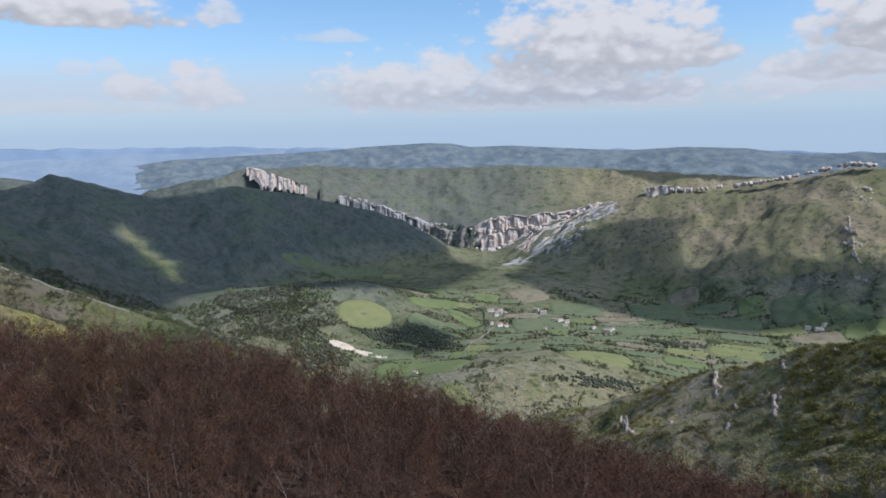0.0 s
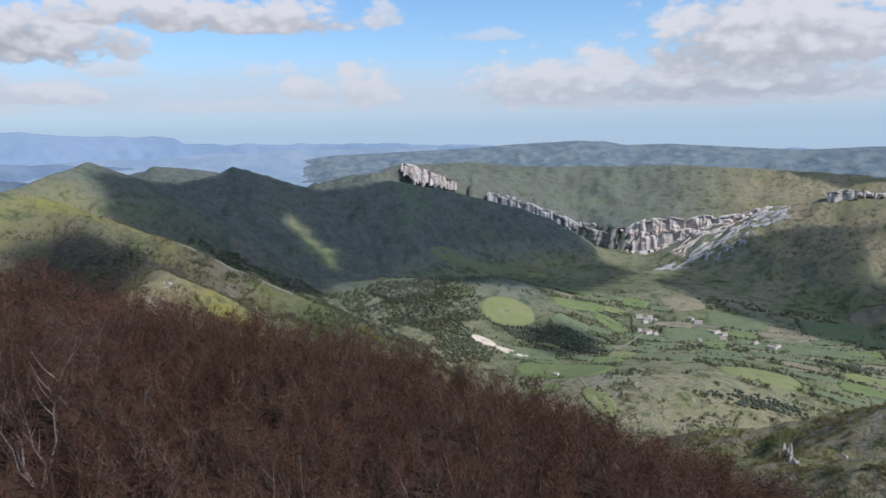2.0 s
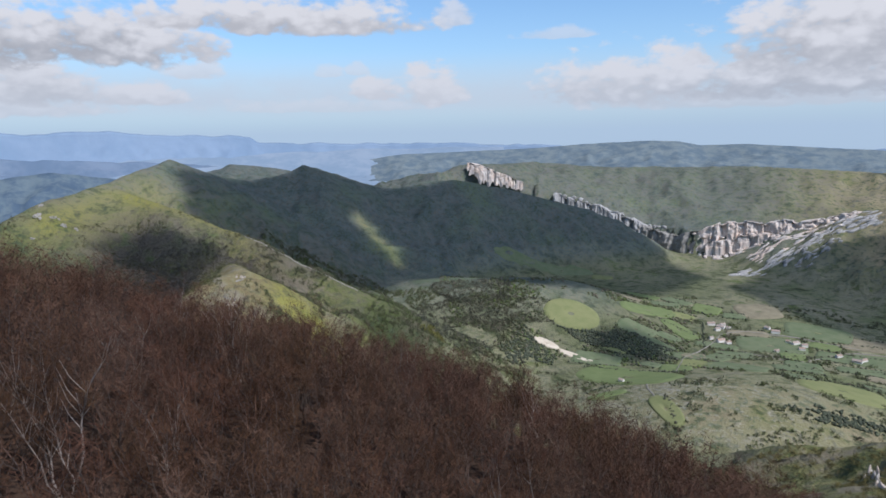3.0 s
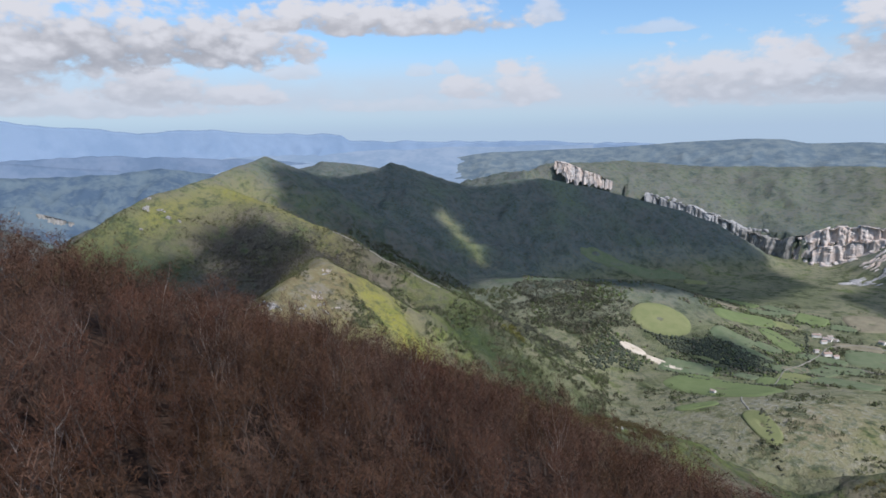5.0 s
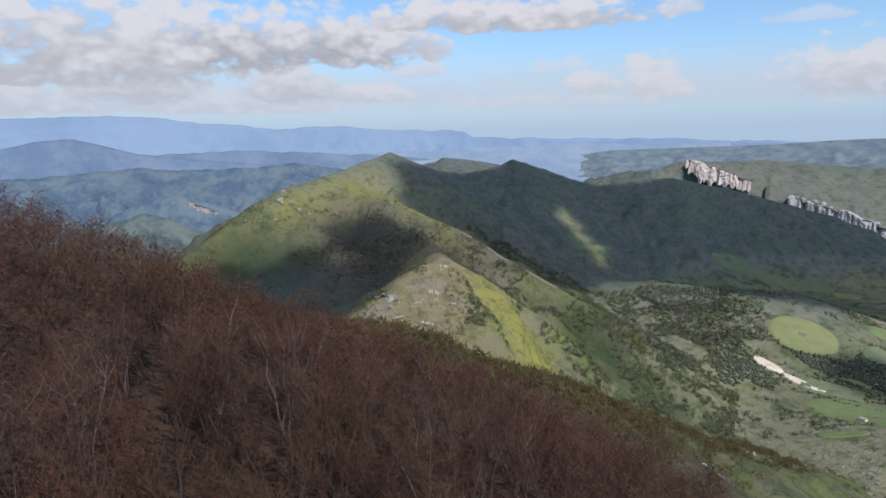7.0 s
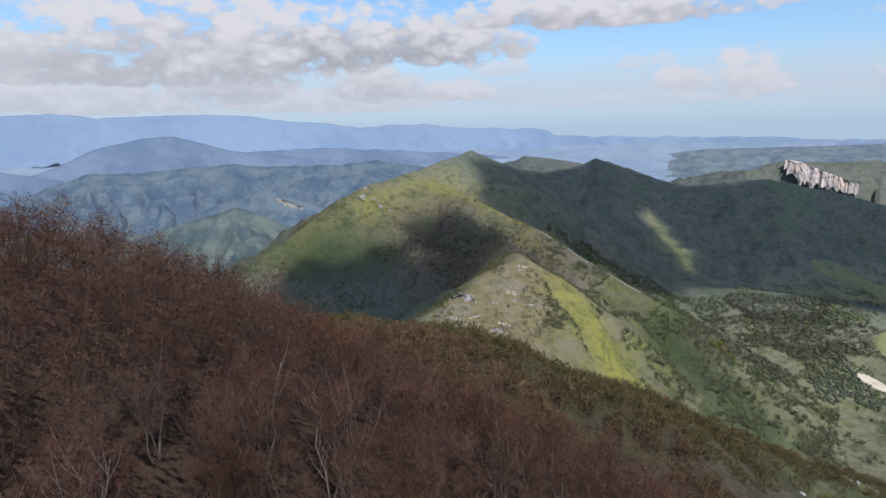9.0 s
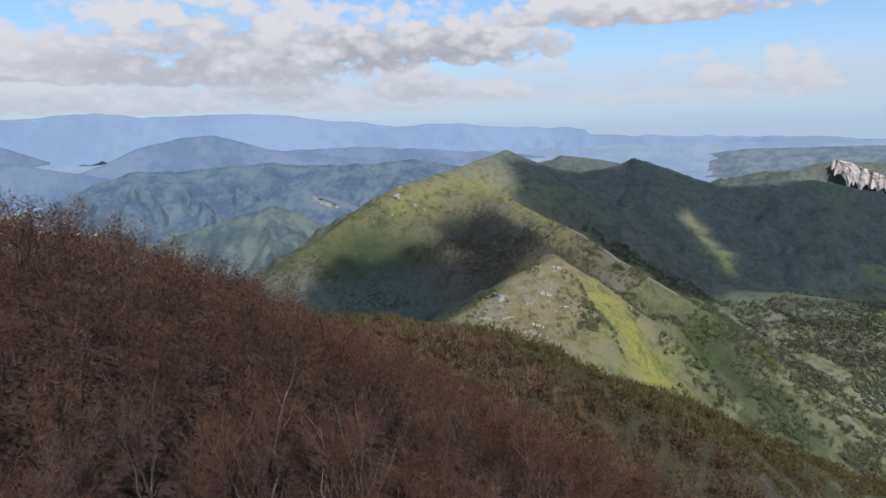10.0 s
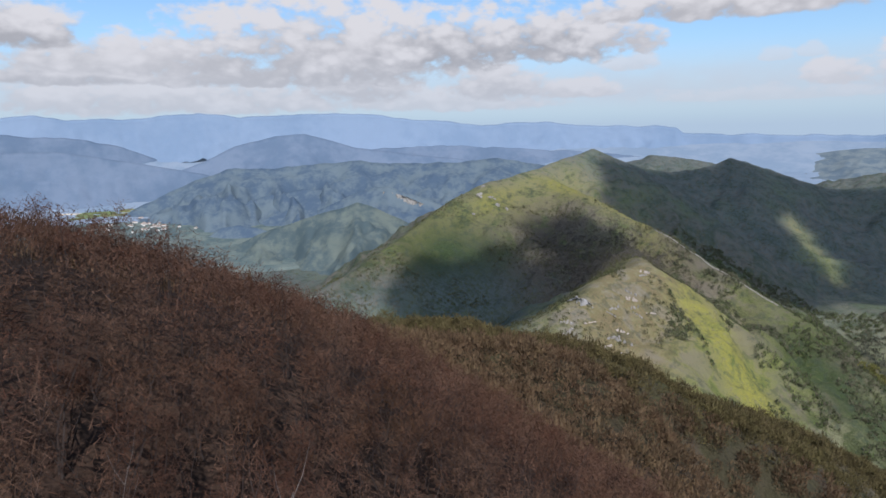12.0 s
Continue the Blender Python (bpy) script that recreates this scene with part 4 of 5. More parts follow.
for i, (x, y, w, d, h) in enumerate([(1355, 2048, 30, 16, 50), (1335, 2005, 26, 16, 60), (1314, 1965, 30, 18, 60), (1300, 1925, 26, 16, 50), (1291, 1896, 22, 14, 50), (1271, 1833, 24, 16, 50), (1492, 2171, 44, 20, 40), (1450, 2149, 30, 16, 60), (1470, 2165, 30, 16, 40)]):
    rib(x, y, w * 0.8, h * 0.42, 70 + 30 * (i % 3), M_WHITE_ROCK, "pale rock gully scar on the hillside", 140 + i, 5)
for i, (x, y, w, d, h) in enumerate([(-1399, 1064, 34, 22, 36), (-1375, 1085, 26, 18, 30), (-1345, 1081, 22, 16, 26), (-1359, 1010, 20, 14, 22), (-1420, 1090, 20, 14, 22), (-1330, 1100, 18, 14, 16)]):
    rough_rock("rock_outcrop", x, y, ground_z(x, y) - h * 0.25, w * 0.8, d * 0.8, h * 0.7, 31 * i, M_DARK_ROCK, "grey crag on the shoulder of the peak", 160 + i)

# ---------------------------------------------------------------- fields, tracks, houses in the valley
def field_material(name, a, b, size=30):
    m, n = material(name)
    p = place(n)
    c = n.mix(n.ramp(n.noise(p, 1 / size, 4, 0.6), 0.3, 0.7), a, b)
    c = n.mix(n.math("MULTIPLY", n.noise(p, 0.4, 3, 0.6), 0.35), c, tuple(v * 0.6 for v in a))
    return finish(m, n, c, 0.95, n.noise(p, 0.3, 3, 0.6), 0.4, 1.0, 0.05)


M_GREEN = field_material("fresh_grass", (0.128, 0.160, 0.066), (0.156, 0.184, 0.080))
M_OLIVE = field_material("pasture", (0.112, 0.140, 0.074), (0.152, 0.168, 0.096))
M_YELLOW = field_material("dry_meadow", (0.168, 0.182, 0.078), (0.208, 0.212, 0.096))
M_SAND = field_material("bare_pale_soil", (0.50, 0.42, 0.31), (0.62, 0.54, 0.42), 15)
M_PLOUGH = field_material("ploughed_soil", (0.17, 0.15, 0.10), (0.24, 0.21, 0.14))
M_TRACK = field_material("gravel_track", (0.20, 0.187, 0.15), (0.27, 0.25, 0.21), 8)


def draped(name, x, y, mat, label, category, lift=2.2, group="", level=height):
    """A field laid over the ground, with a bank round its edge."""
    z = level(x, y) + lift
    rim = np.ones(x.shape, bool)
    rim[1:-1] = False
    z = np.where(rim, z - lift - 1.5, z)
    me = smooth(mesh_from(name, np.stack([x, y, z], -1).reshape(-1, 3), grid_quads(*x.shape, closed=category == "field")))
    return thing(name, me, mat, label, category, group=group)


FIELDS = []


def field(cx, cy, a, b, turn, mat, label, power=4.0, seed=0, level=height):
    FIELDS.append((cx, cy, a, b, radians(turn)))
    u = np.radians(np.arange(0, 360, 4.0))
    rho = (np.abs(np.cos(u)) ** power + np.abs(np.sin(u)) ** power) ** (-1 / power)
    rho = rho * (1 + 0.09 * fbm(np.cos(u) * 40 + seed * 77, np.sin(u) * 40, 30, 3, seed))
    k = np.array([1.06, 1.0, 0.85, 0.65, 0.45, 0.25, 0.02])[:, None]
    x, y = np.cos(u) * rho * k * a, np.sin(u) * rho * k * b
    c, s = math.cos(radians(turn)), math.sin(radians(turn))
    return draped("field", cx + x * c - y * s, cy + x * s + y * c, mat, label, "field", group="fields in the valley", level=level)


for i, (x, y, a, b, turn, mat, power, label) in enumerate([
        (-240, 1780, 78, 68, 0, M_YELLOW, 2.2, "rounded yellow-green meadow on a low hill"), (-282, 1612, 38, 15, -25, M_SAND, 2.5, "strip of bare pale soil"), (-200, 1572, 50, 11, -24, M_SAND, 2.5, "narrow strip of bare pale soil"),
        (-60, 1440, 120, 62, -28, M_GREEN, 3, "fresh green meadow below the woods"), (22, 1185, 62, 20, -66, M_YELLOW, 2.4, "bright green strip of grass"), (-30, 1985, 90, 42, 30, M_GREEN, 3, "green meadow beside the village"),
        (60, 1880, 80, 30, -60, M_GREEN, 3, "green paddock by the lane"), (92, 1662, 30, 28, 5, M_PLOUGH, 5, "small pale field by the lane"), (300, 2130, 62, 60, 15, M_PLOUGH, 4, "pale fallow field at the hill foot"),
        (440, 1990, 85, 60, -10, M_OLIVE, 5, "dull green field behind the village"), (295, 1840, 85, 65, 0, M_OLIVE, 5, "pasture among the houses"), (548, 1890, 82, 22, -3, M_PLOUGH, 5, "long pale strip of crop"),
        (700, 1965, 85, 78, -8, M_OLIVE, 5, "wide green field on the valley floor"), (1060, 1800, 65, 55, -20, M_OLIVE, 4, "green field at the foot of the hill"), (1165, 1715, 55, 40, -25, M_OLIVE, 4, "green field beside a farm"),
        (785, 1580, 75, 52, -25, M_YELLOW, 4, "pale meadow on the valley floor"), (365, 1405, 80, 60, 0, M_YELLOW, 3, "dry meadow on a rise"), (820, 2055, 45, 48, -10, M_PLOUGH, 4, "fallow field at the wood edge"),
        (860, 1815, 95, 55, -25, M_OLIVE, 5, "broad dull field on the valley floor"), (590, 1770, 125, 50, -8, M_OLIVE, 5, "long pasture on the valley floor"), (180, 1560, 70, 45, -20, M_OLIVE, 4, "pasture below the village"),
        (-95, 1300, 40, 16, 20, M_GREEN, 3, "small green clearing"), (-330, 2350, 36, 26, 0, M_YELLOW, 2.5, "small pale clearing in the dark woods"), (-440, 2440, 190, 34, 22, M_OLIVE, 3, "long pale pasture at the foot of the shaded mountain"), (-214, 2457, 40, 26, 0, M_YELLOW, 4, "small pale field at the foot of the shaded mountain")]):
    field(x, y, a, b, turn, mat, label, power, i + 1)

# the smaller fields of the valley floor, each with a hedge along one side
PATCHES = []
rng = random.Random(91)
taken = [(-240, 1780, 80), (-60, 1440, 110), (60, 1880, 60), (440, 1990, 80), (295, 1840, 80), (700, 1965, 85), (1060, 1800, 60), (785, 1580, 70), (365, 1405, 75), (860, 1815, 80), (590, 1770, 90), (180, 1560, 65), (-30, 1985, 70)]
for i in range(900):
    x, y, a, b = rng.uniform(-150, 1300), rng.uniform(1330, 2200), rng.uniform(26, 66), rng.uniform(18, 40)
    if len(PATCHES) >= 64 or y > 2190 - 0.28 * x or y < 1330 + 0.0 * x or any(math.hypot(x - q[0], (y - q[1]) * 1.3) < q[2] * 0.9 + a * 0.8 for q in taken) or ground_z(x, y) > -545:
        continue
    taken.append((x, y, a))
    turn = -12 + rng.gauss(0, 14)
    PATCHES.append((x, y, a, b, turn))
    mat, label = rng.choice(((M_GREEN, "small fresh green field"), (M_OLIVE, "small dull green pasture"), (M_OLIVE, "small dull green pasture"), (M_YELLOW, "small yellowish meadow"), (M_PLOUGH, "small pale fallow field")))
    field(x, y, a, b, turn, mat, label + " on the valley floor", rng.uniform(5, 9), 60 + i)


def lane(name, pts, width, label, lift=3.0):
    pts = np.array(pts, float)
    run = np.concatenate([[0], np.cumsum(np.hypot(*np.diff(pts, axis=0).T))])
    t = np.arange(0, run[-1], 12.0)
    x, y = np.interp(t, run, pts[:, 0]), np.interp(t, run, pts[:, 1])
    ker = np.ones(5) / 5
    x[2:-2], y[2:-2] = np.convolve(x, ker, "valid"), np.convolve(y, ker, "valid")
    gx, gy = np.gradient(x), np.gradient(y)
    ln = np.hypot(gx, gy)
    k = np.array([-0.6, -0.5, 0.5, 0.6])[:, None] * width
    return draped(name, x - gy / ln * k, y + gx / ln * k, M_TRACK, label, "road", lift)


lane("road", [(214, 1755), (331, 1690), (477, 1839), (620, 1847), (786, 1783), (975, 1705), (1085, 1692)], 2.6, "pale straight road across the valley floor", 2.0)
lane("road", [(240, 1945), (178, 1907), (141, 1787), (102, 1700), (67, 1643), (45, 1476)], 2.2, "narrow pale lane down to the meadows")
lane("road", [(-22, 1400), (-14, 1370), (-18, 1330), (-8, 1280), (4, 1240), (0, 1205)], 3, "short white track beside a meadow", 0.8)
lane("road", [(240, 1945), (380, 1930), (520, 1870)], 3, "village lane")
lane("path", [at(q, 0, d)[:2] for q, d in ((37.5, 1636), (36.4, 1618), (34.5, 1588), (32.7, 1558), (31, 1530), (29.5, 1498), (27.5, 1472))], 2.0, "pale footpath along the grassy rib", 0.8)


def wall_material():
    m, n = material("lime_plaster")
    c = n.mix(n.noise(place(n), 0.4, 4, 0.6), (0.62, 0.57, 0.49), (0.78, 0.75, 0.70))
    return finish(m, n, c, 0.9)


def roof_material():
    m, n = material("clay_tiles")
    info = n.add("ShaderNodeObjectInfo")
    c = n.mix(info.outputs["Random"], (0.34, 0.22, 0.16), (0.42, 0.36, 0.31))
    return finish(m, n, n.mix(n.noise(place(n), 1.5, 3, 0.6), c, (0.25, 0.19, 0.15)), 0.9)


M_WALL, M_ROOF = wall_material(), roof_material()


def part(name, bm, mat, parent, label=""):
    me = bpy.data.meshes.new(name)
    bm.to_mesh(me)
    bm.free()
    me.materials.append(mat)
    ob = new(name, me)
    ob.parent = parent
    return tagged(ob, label)


def box(bm, x0, y0, z0, x1, y1, z1):
    v = [bm.verts.new(p) for p in ((x0, y0, z0), (x1, y0, z0), (x1, y1, z0), (x0, y1, z0), (x0, y0, z1), (x1, y0, z1), (x1, y1, z1), (x0, y1, z1))]
    for f in ((3, 2, 1, 0), (4, 5, 6, 7), (0, 1, 5, 4), (1, 2, 6, 5), (2, 3, 7, 6), (3, 0, 4, 7)):
        bm.faces.new([v[i] for i in f])


def house(l, w, h, label):
    """A farmhouse: walls with gables, a pitched roof with eaves, and a chimney."""
    top = tagged(new("house"), label, "house", "houses in the valley")
    bm = bmesh.new()
    prof = [(-w / 2, -4), (w / 2, -4), (w / 2, h), (0, h + w * 0.3), (-w / 2, h)]
    a, b = [bm.verts.new((-l / 2, y, z)) for y, z in prof], [bm.verts.new((l / 2, y, z)) for y, z in prof]
    bm.faces.new(a[::-1]), bm.faces.new(b)
    for i in range(5):
        j = (i + 1) % 5
        bm.faces.new((a[i], a[j], b[j], b[i]))
    part("wall", bm, M_WALL, top)
    bm = bmesh.new()
    e, t = 0.6, 0.35
    prof = [(-w / 2 - e, h - e * 0.6), (0, h + w * 0.3), (w / 2 + e, h - e * 0.6), (w / 2 + e, h - e * 0.6 + t), (0, h + w * 0.3 + t), (-w / 2 - e, h - e * 0.6 + t)]
    a, b = [bm.verts.new((-l / 2 - e, y, z + 0.02)) for y, z in prof], [bm.verts.new((l / 2 + e, y, z + 0.02)) for y, z in prof]
    bm.faces.new(a[::-1]), bm.faces.new(b)
    for i in range(6):
        j = (i + 1) % 6
        bm.faces.new((a[i], a[j], b[j], b[i]))
    roof = part("roof", bm, M_ROOF, top, "pale clay-tiled pitched roof")
    bm = bmesh.new()
    box(bm, l * 0.28, -0.5, h + w * 0.2, l * 0.28 + 0.9, 0.5, h + w * 0.3 + 1.3)
    part("chimney", bm, M_WALL, roof)
    return top


kinds = [house(15, 9, 5, "pale plastered farmhouse with a clay-tiled roof"), house(22, 11, 5, "long pale farm building with a tiled roof"), house(11, 8, 5, "small pale village house with a tiled roof")]
spots = [(153, 1978, 1), (185, 1979, 0), (168, 1935, 0), (187, 1819, 0), (146, 1845, 2), (169, 1830, 1), (307, 1986, 0), (325, 1959, 1), (361, 1871, 1), (381, 1857, 0), (448, 1792, 0), (482, 1760, 1), (1073, 1699, 1), (1050, 1716, 0),
         (369, 1823, 0), (302, 1783, 2), (199, 1958, 2), (178, 1958, 1), (345, 1880, 2), (500, 1775, 0), (1092, 1706, 0), (-72, 1395, 2)]
rng = random.Random(5)
for i, (x, y, k) in enumerate(spots):
    m = pose(x, y, ground_z(x, y) + 2, 0, 0, rng.uniform(-40, 40))
    copy_thing(kinds[k], m)
# the small town out in the side valley
for i in range(46):
    a, d = rng.gauss(81.2, 1.7), rng.gauss(3260, 110)
    x, y, _ = at(a, 0, d)
    copy_thing(kinds[rng.choice((0, 1, 1, 2))], pose(x, y, float(plain_z(np.array([x]), np.array([y]))[0]) + 4, 0, 0, rng.uniform(0, 180)))
for k in kinds:
    for o in (*k.children_recursive, k):
        bpy.data.objects.remove(o)
for i, (a, d, l, w, t) in enumerate([(74.6, 3640, 80, 9, 5), (87.5, 3660, 60, 10, -10), (89.8, 3600, 50, 9, 5), (80.5, 3680, 50, 12, 0), (85.6, 3620, 90, 50, -5), (84.0, 3560, 80, 40, 5), (86.5, 3540, 70, 36, 12), (83, 3640, 60, 30, -8), (76.8, 3080, 40, 10, 30)]):
    x, y, _ = at(a, 0, d)
    field(x, y, l, w, t + a, M_SAND if w < 20 else M_YELLOW if i % 2 else M_GREEN, "pale field far out in the side valley", 3, 40 + i, lambda u, w: plain_z(u, w) + 4)

# ---------------------------------------------------------------- woods
def tube(path, radii, sides=3):
    path = np.asarray(path, float)
    n = len(path)
    ang = np.arange(sides) * 2 * np.pi / sides
    d = np.gradient(path, axis=0)
    d /= np.linalg.norm(d, axis=1)[:, None]
    u = np.cross(d, np.array([0.31, 0.95, 0.05]))
    u /= np.linalg.norm(u, axis=1)[:, None]
    w = np.cross(d, u)
    v = path[:, None] + np.asarray(radii)[:, None, None] * (np.cos(ang)[None, :, None] * u[:, None] + np.sin(ang)[None, :, None] * w[:, None])
    q = grid_quads(n, sides, True)
    tri = np.concatenate([q[:, [0, 1, 2]], q[:, [0, 2, 3]]])
    return v.reshape(-1, 3), tri


def slivers(base, way, width, rng):
    """Twigs: thin tapering blades."""
    side = np.cross(way, rng.normal(size=way.shape))
    side /= np.linalg.norm(side, axis=1)[:, None] + 1e-9
    w = np.asarray(width).reshape(-1, 1) * 0.5
    v = np.stack([base - side * w, base + side * w, base + way], 1).reshape(-1, 3)
    return v, np.arange(len(v)).reshape(-1, 3)


def bare_tree_shape(seed, h, stems, limbs, twigs, tw, sides=3, lift=-0.05, spread=0.02):
    """Coppiced beech: a few pale stems, rising limbs, and a haze of reddish twigs. Returns wood and twigs."""
    rng = np.random.default_rng(seed)
    wood, tips = [], []
    for s in range(stems):
        a = rng.uniform(0, 6.283)
        lean = rng.uniform(0.10, 0.38)
        t = np.linspace(0, 1, 6)
        top = h * rng.uniform(0.62, 0.88)
        wob = np.cumsum(rng.normal(0, 0.2, (6, 2)), 0) * h * 0.13
        path = np.stack([0.25 * np.cos(a) + np.cos(a) * lean * h * t ** 1.3 * 0.8 + wob[:, 0], 0.25 * np.sin(a) + np.sin(a) * lean * h * t ** 1.3 * 0.8 + wob[:, 1], t * top], -1)
        r0 = rng.uniform(0.05, 0.10) * h / 9
        wood.append(tube(path, r0 * (1 - 0.82 * t), sides))
        for k in range(limbs):
            q = rng.uniform(0.3, 0.95)
            p0 = np.array([np.interp(q, t, path[:, i]) for i in range(3)])
            b = rng.uniform(0, 6.283)
            out, up, ln = rng.uniform(0.35, 0.75), rng.uniform(0.6, 1.0), h * rng.uniform(0.14, 0.3)
            p1 = p0 + np.array([np.cos(b) * out, np.sin(b) * out, up]) * ln * 0.55
            p2 = p1 + np.array([np.cos(b) * out * 0.6, np.sin(b) * out * 0.6, up * 1.2]) * ln * 0.55
            wood.append(tube([p0, p1, p2], np.array([0.4, 0.25, 0.1]) * r0 * (1.2 - q * 0.6), sides))
            tips += [(p0, p1), (p1, p2), (p1, p2)]
        tips += [(path[3], path[4]), (path[4], path[5]), (path[4], path[5])]
    tips = np.array(tips)
    pick = rng.integers(0, len(tips), twigs)
    f = rng.random((twigs, 1))
    base = tips[pick, 0] * (1 - f) + tips[pick, 1] * f + rng.normal(0, spread * h, (twigs, 3)) * np.array([1, 1, 0.6])
    b = rng.uniform(0, 6.283, twigs)
    up = rng.uniform(lift, 1.0, twigs)
    way = np.stack([np.cos(b) * 0.7, np.sin(b) * 0.7, up], -1) * (rng.uniform(0.035, 0.105, twigs) * h)[:, None]
    return join(wood), slivers(base, way, rng.uniform(0.6, 1.4, twigs) * tw, rng)


def bark_material(name, a, b):
    m, n = material(name)
    p = place(n)
    c = n.mix(n.ramp(n.noise(p, 1.2, 4, 0.6), 0.35, 0.7), a, b)
    c = n.mix(n.ramp(n.add("ShaderNodeObjectInfo").outputs["Random"], 0.09, 0.15), c, n.mix(n.noise(p, 3.0, 3, 0.6), tuple(0.32 * v for v in b), tuple(0.75 * v for v in b)))
    return finish(m, n, c, 0.85, n.noise(p, 6.0, 3, 0.6), 0.4, 0.03, 0.2)


def twig_material(name, a, b, c_):
    m, n = material(name)
    geo = n.add("ShaderNodeNewGeometry")
    p = geo.outputs["Position"]
    c = n.mix(n.ramp(n.noise(p, 0.09, 3, 0.6), 0.35, 0.65), a, b)
    c = n.mix(n.math("MULTIPLY", geo.outputs["Random Per Island"], 0.6), c, c_)
    own = n.math("ADD", n.math("MULTIPLY", n.add("ShaderNodeObjectInfo").outputs["Random"], 0.5), n.math("MULTIPLY", n.noise(p, 0.15, 1, 0.5), 0.5))
    c = n.mix(n.math("MULTIPLY", n.ramp(own, 0.55, 0.72), 0.7), c, tuple(0.55 * v + w for v, w in zip(c_, (0.050, 0.034, 0.024))))
    c = n.mix(n.math("MULTIPLY", n.ramp(n.noise(p, 0.20, 3, 0.55), 0.44, 0.62), 0.62), c, tuple(0.34 * v for v in a))
    c = n.mix(n.math("MULTIPLY", n.ramp(n.noise(p, 0.16, 3, 0.6), 0.52, 0.66), 0.45), c, tuple(1.25 * v for v in c_))
    return finish(m, n, c, 0.9, None, spec=0.1)


M_BARK = bark_material("pale_beech_bark", (0.215, 0.185, 0.162), (0.14, 0.108, 0.090))
M_BARK2 = bark_material("dark_beech_bark", (0.15, 0.12, 0.105), (0.075, 0.056, 0.047))
M_TWIG = twig_material("reddish_twigs", (0.068, 0.0265, 0.0160), (0.054, 0.0290, 0.0125), (0.096, 0.052, 0.034))

# places for the trees of the home hill, on a jittered grid
spots = []
rng = np.random.default_rng(21)
for i in range(-60, 50):
    for j in range(-20, 90):
        x, y = -40 + i * 3.3 + rng.uniform(-1.4, 1.4), j * 3.3 - 20 + rng.uniform(-1.4, 1.4)
        s, v = 0.673 * x + 0.740 * y, -0.365 * x + 0.931 * y
        if s > 112 or v > 190 or s < -130:
            continue
        d0 = min(math.hypot(x - p[1].translation.x, y - p[1].translation.y) for p in PATH[::3])
        bearing = math.degrees(math.atan2(-x, y + 12))
        if d0 > 130 or not -52 < bearing < 122 or (y < 5 and x > -30):
            continue
        spots.append((d0, x, y, rng.uniform(0.72, 1.0), rng.uniform(0, 360)))
spots.sort()
sx, sy = np.array([q[1] for q in spots]), np.array([q[2] for q in spots])
sz = height(sx, sy)
models = []
for k in range(7):
    wood, twig = bare_tree_shape(300 + k, 9.0, 3 + k % 3, 10, 2050, 0.025)
    top = tagged(new("bare_tree"), "leafless beech with pale stems and a haze of reddish twigs", "tree", "bare trees on the hillside")
    for nm, (v, f), mat, lab in (("trunk", wood, M_BARK, "pale grey stems and limbs"), ("crown", twig, M_TWIG, "reddish-brown leafless twigs")):
        me = mesh_from(nm, v, None, f)
        me.materials.append(mat)
        ob = new(nm, me)
        ob.parent = top
        tagged(ob, lab)
    models.append(top)
for k, (d0, x, y, sc, turn) in enumerate(spots[:300]):
    t = copy_thing(models[k % 7], Matrix())
    t.matrix_basis = pose(x, y, sz[k] - 0.15, 0, 0, turn) @ Matrix.Diagonal((sc, sc, sc, 1))
for top in models:
    for o in (*top.children_recursive, top):
        bpy.data.objects.remove(o)

lods = [(bare_tree_shape(430 + k, 9.0, 3, 3, 820, 0.040, 3, -0.2, 0.05), bare_tree_shape(400 + k, 9.0, 2, 2, 400, 0.062, 3, -0.3, 0.07), bare_tree_shape(450 + k, 9.0, 2, 0, 210, 0.096, 3, -0.3, 0.08)) for k in range(6)]
wv, tv = [], []
for k, (d0, x, y, sc, turn) in enumerate(spots[300:]):
    wood, twig = lods[k % 6][0 if d0 < 44 else 1 if d0 < 75 else 2]
    c, s = math.cos(radians(turn)) * sc, math.sin(radians(turn)) * sc
    rot = np.array([[c, s, 0], [-s, c, 0], [0, 0, sc]])
    off = np.array([x, y, sz[300 + k] - 0.15])
    wv.append((wood[0] @ rot + off, wood[1])), tv.append((twig[0] @ rot + off, twig[1]))
v, f = join(wv)
woods = thing("bare_woodland", mesh_from("bare_woodland", v, None, f), M_BARK2, "dense leafless beech woodland on the hill", "woodland", "stuff")
v, f = join(tv)
tw = thing("twigs", mesh_from("twigs", v, None, f), M_TWIG, "", "", parent=woods)


# scrub and rounded bushes on the knoll and in the hollow
def leafy(seed, n, flat=0.75, fine=1.0, thin=1.0):
    rng = np.random.default_rng(seed)
    p = rng.normal(size=(n, 3))
    p /= np.linalg.norm(p, axis=1)[:, None]
    lump = 1 + 0.35 * np.sin(p[:, 0] * 3 + seed) * np.cos(p[:, 1] * 4 + seed)
    p = p * (rng.uniform(0.55, 1, (n, 1)) ** 0.5) * lump[:, None] * np.array([1, 1, flat])
    p[:, 2] += flat * 0.6
    way = p * 0.3 + rng.normal(0, 0.16, (n, 3)) + np.array([0, 0, 0.18])
    k = (120 / n) ** 0.5 * fine
    return slivers(p, way * k, rng.uniform(0.16, 0.34, n) * k * thin, rng)


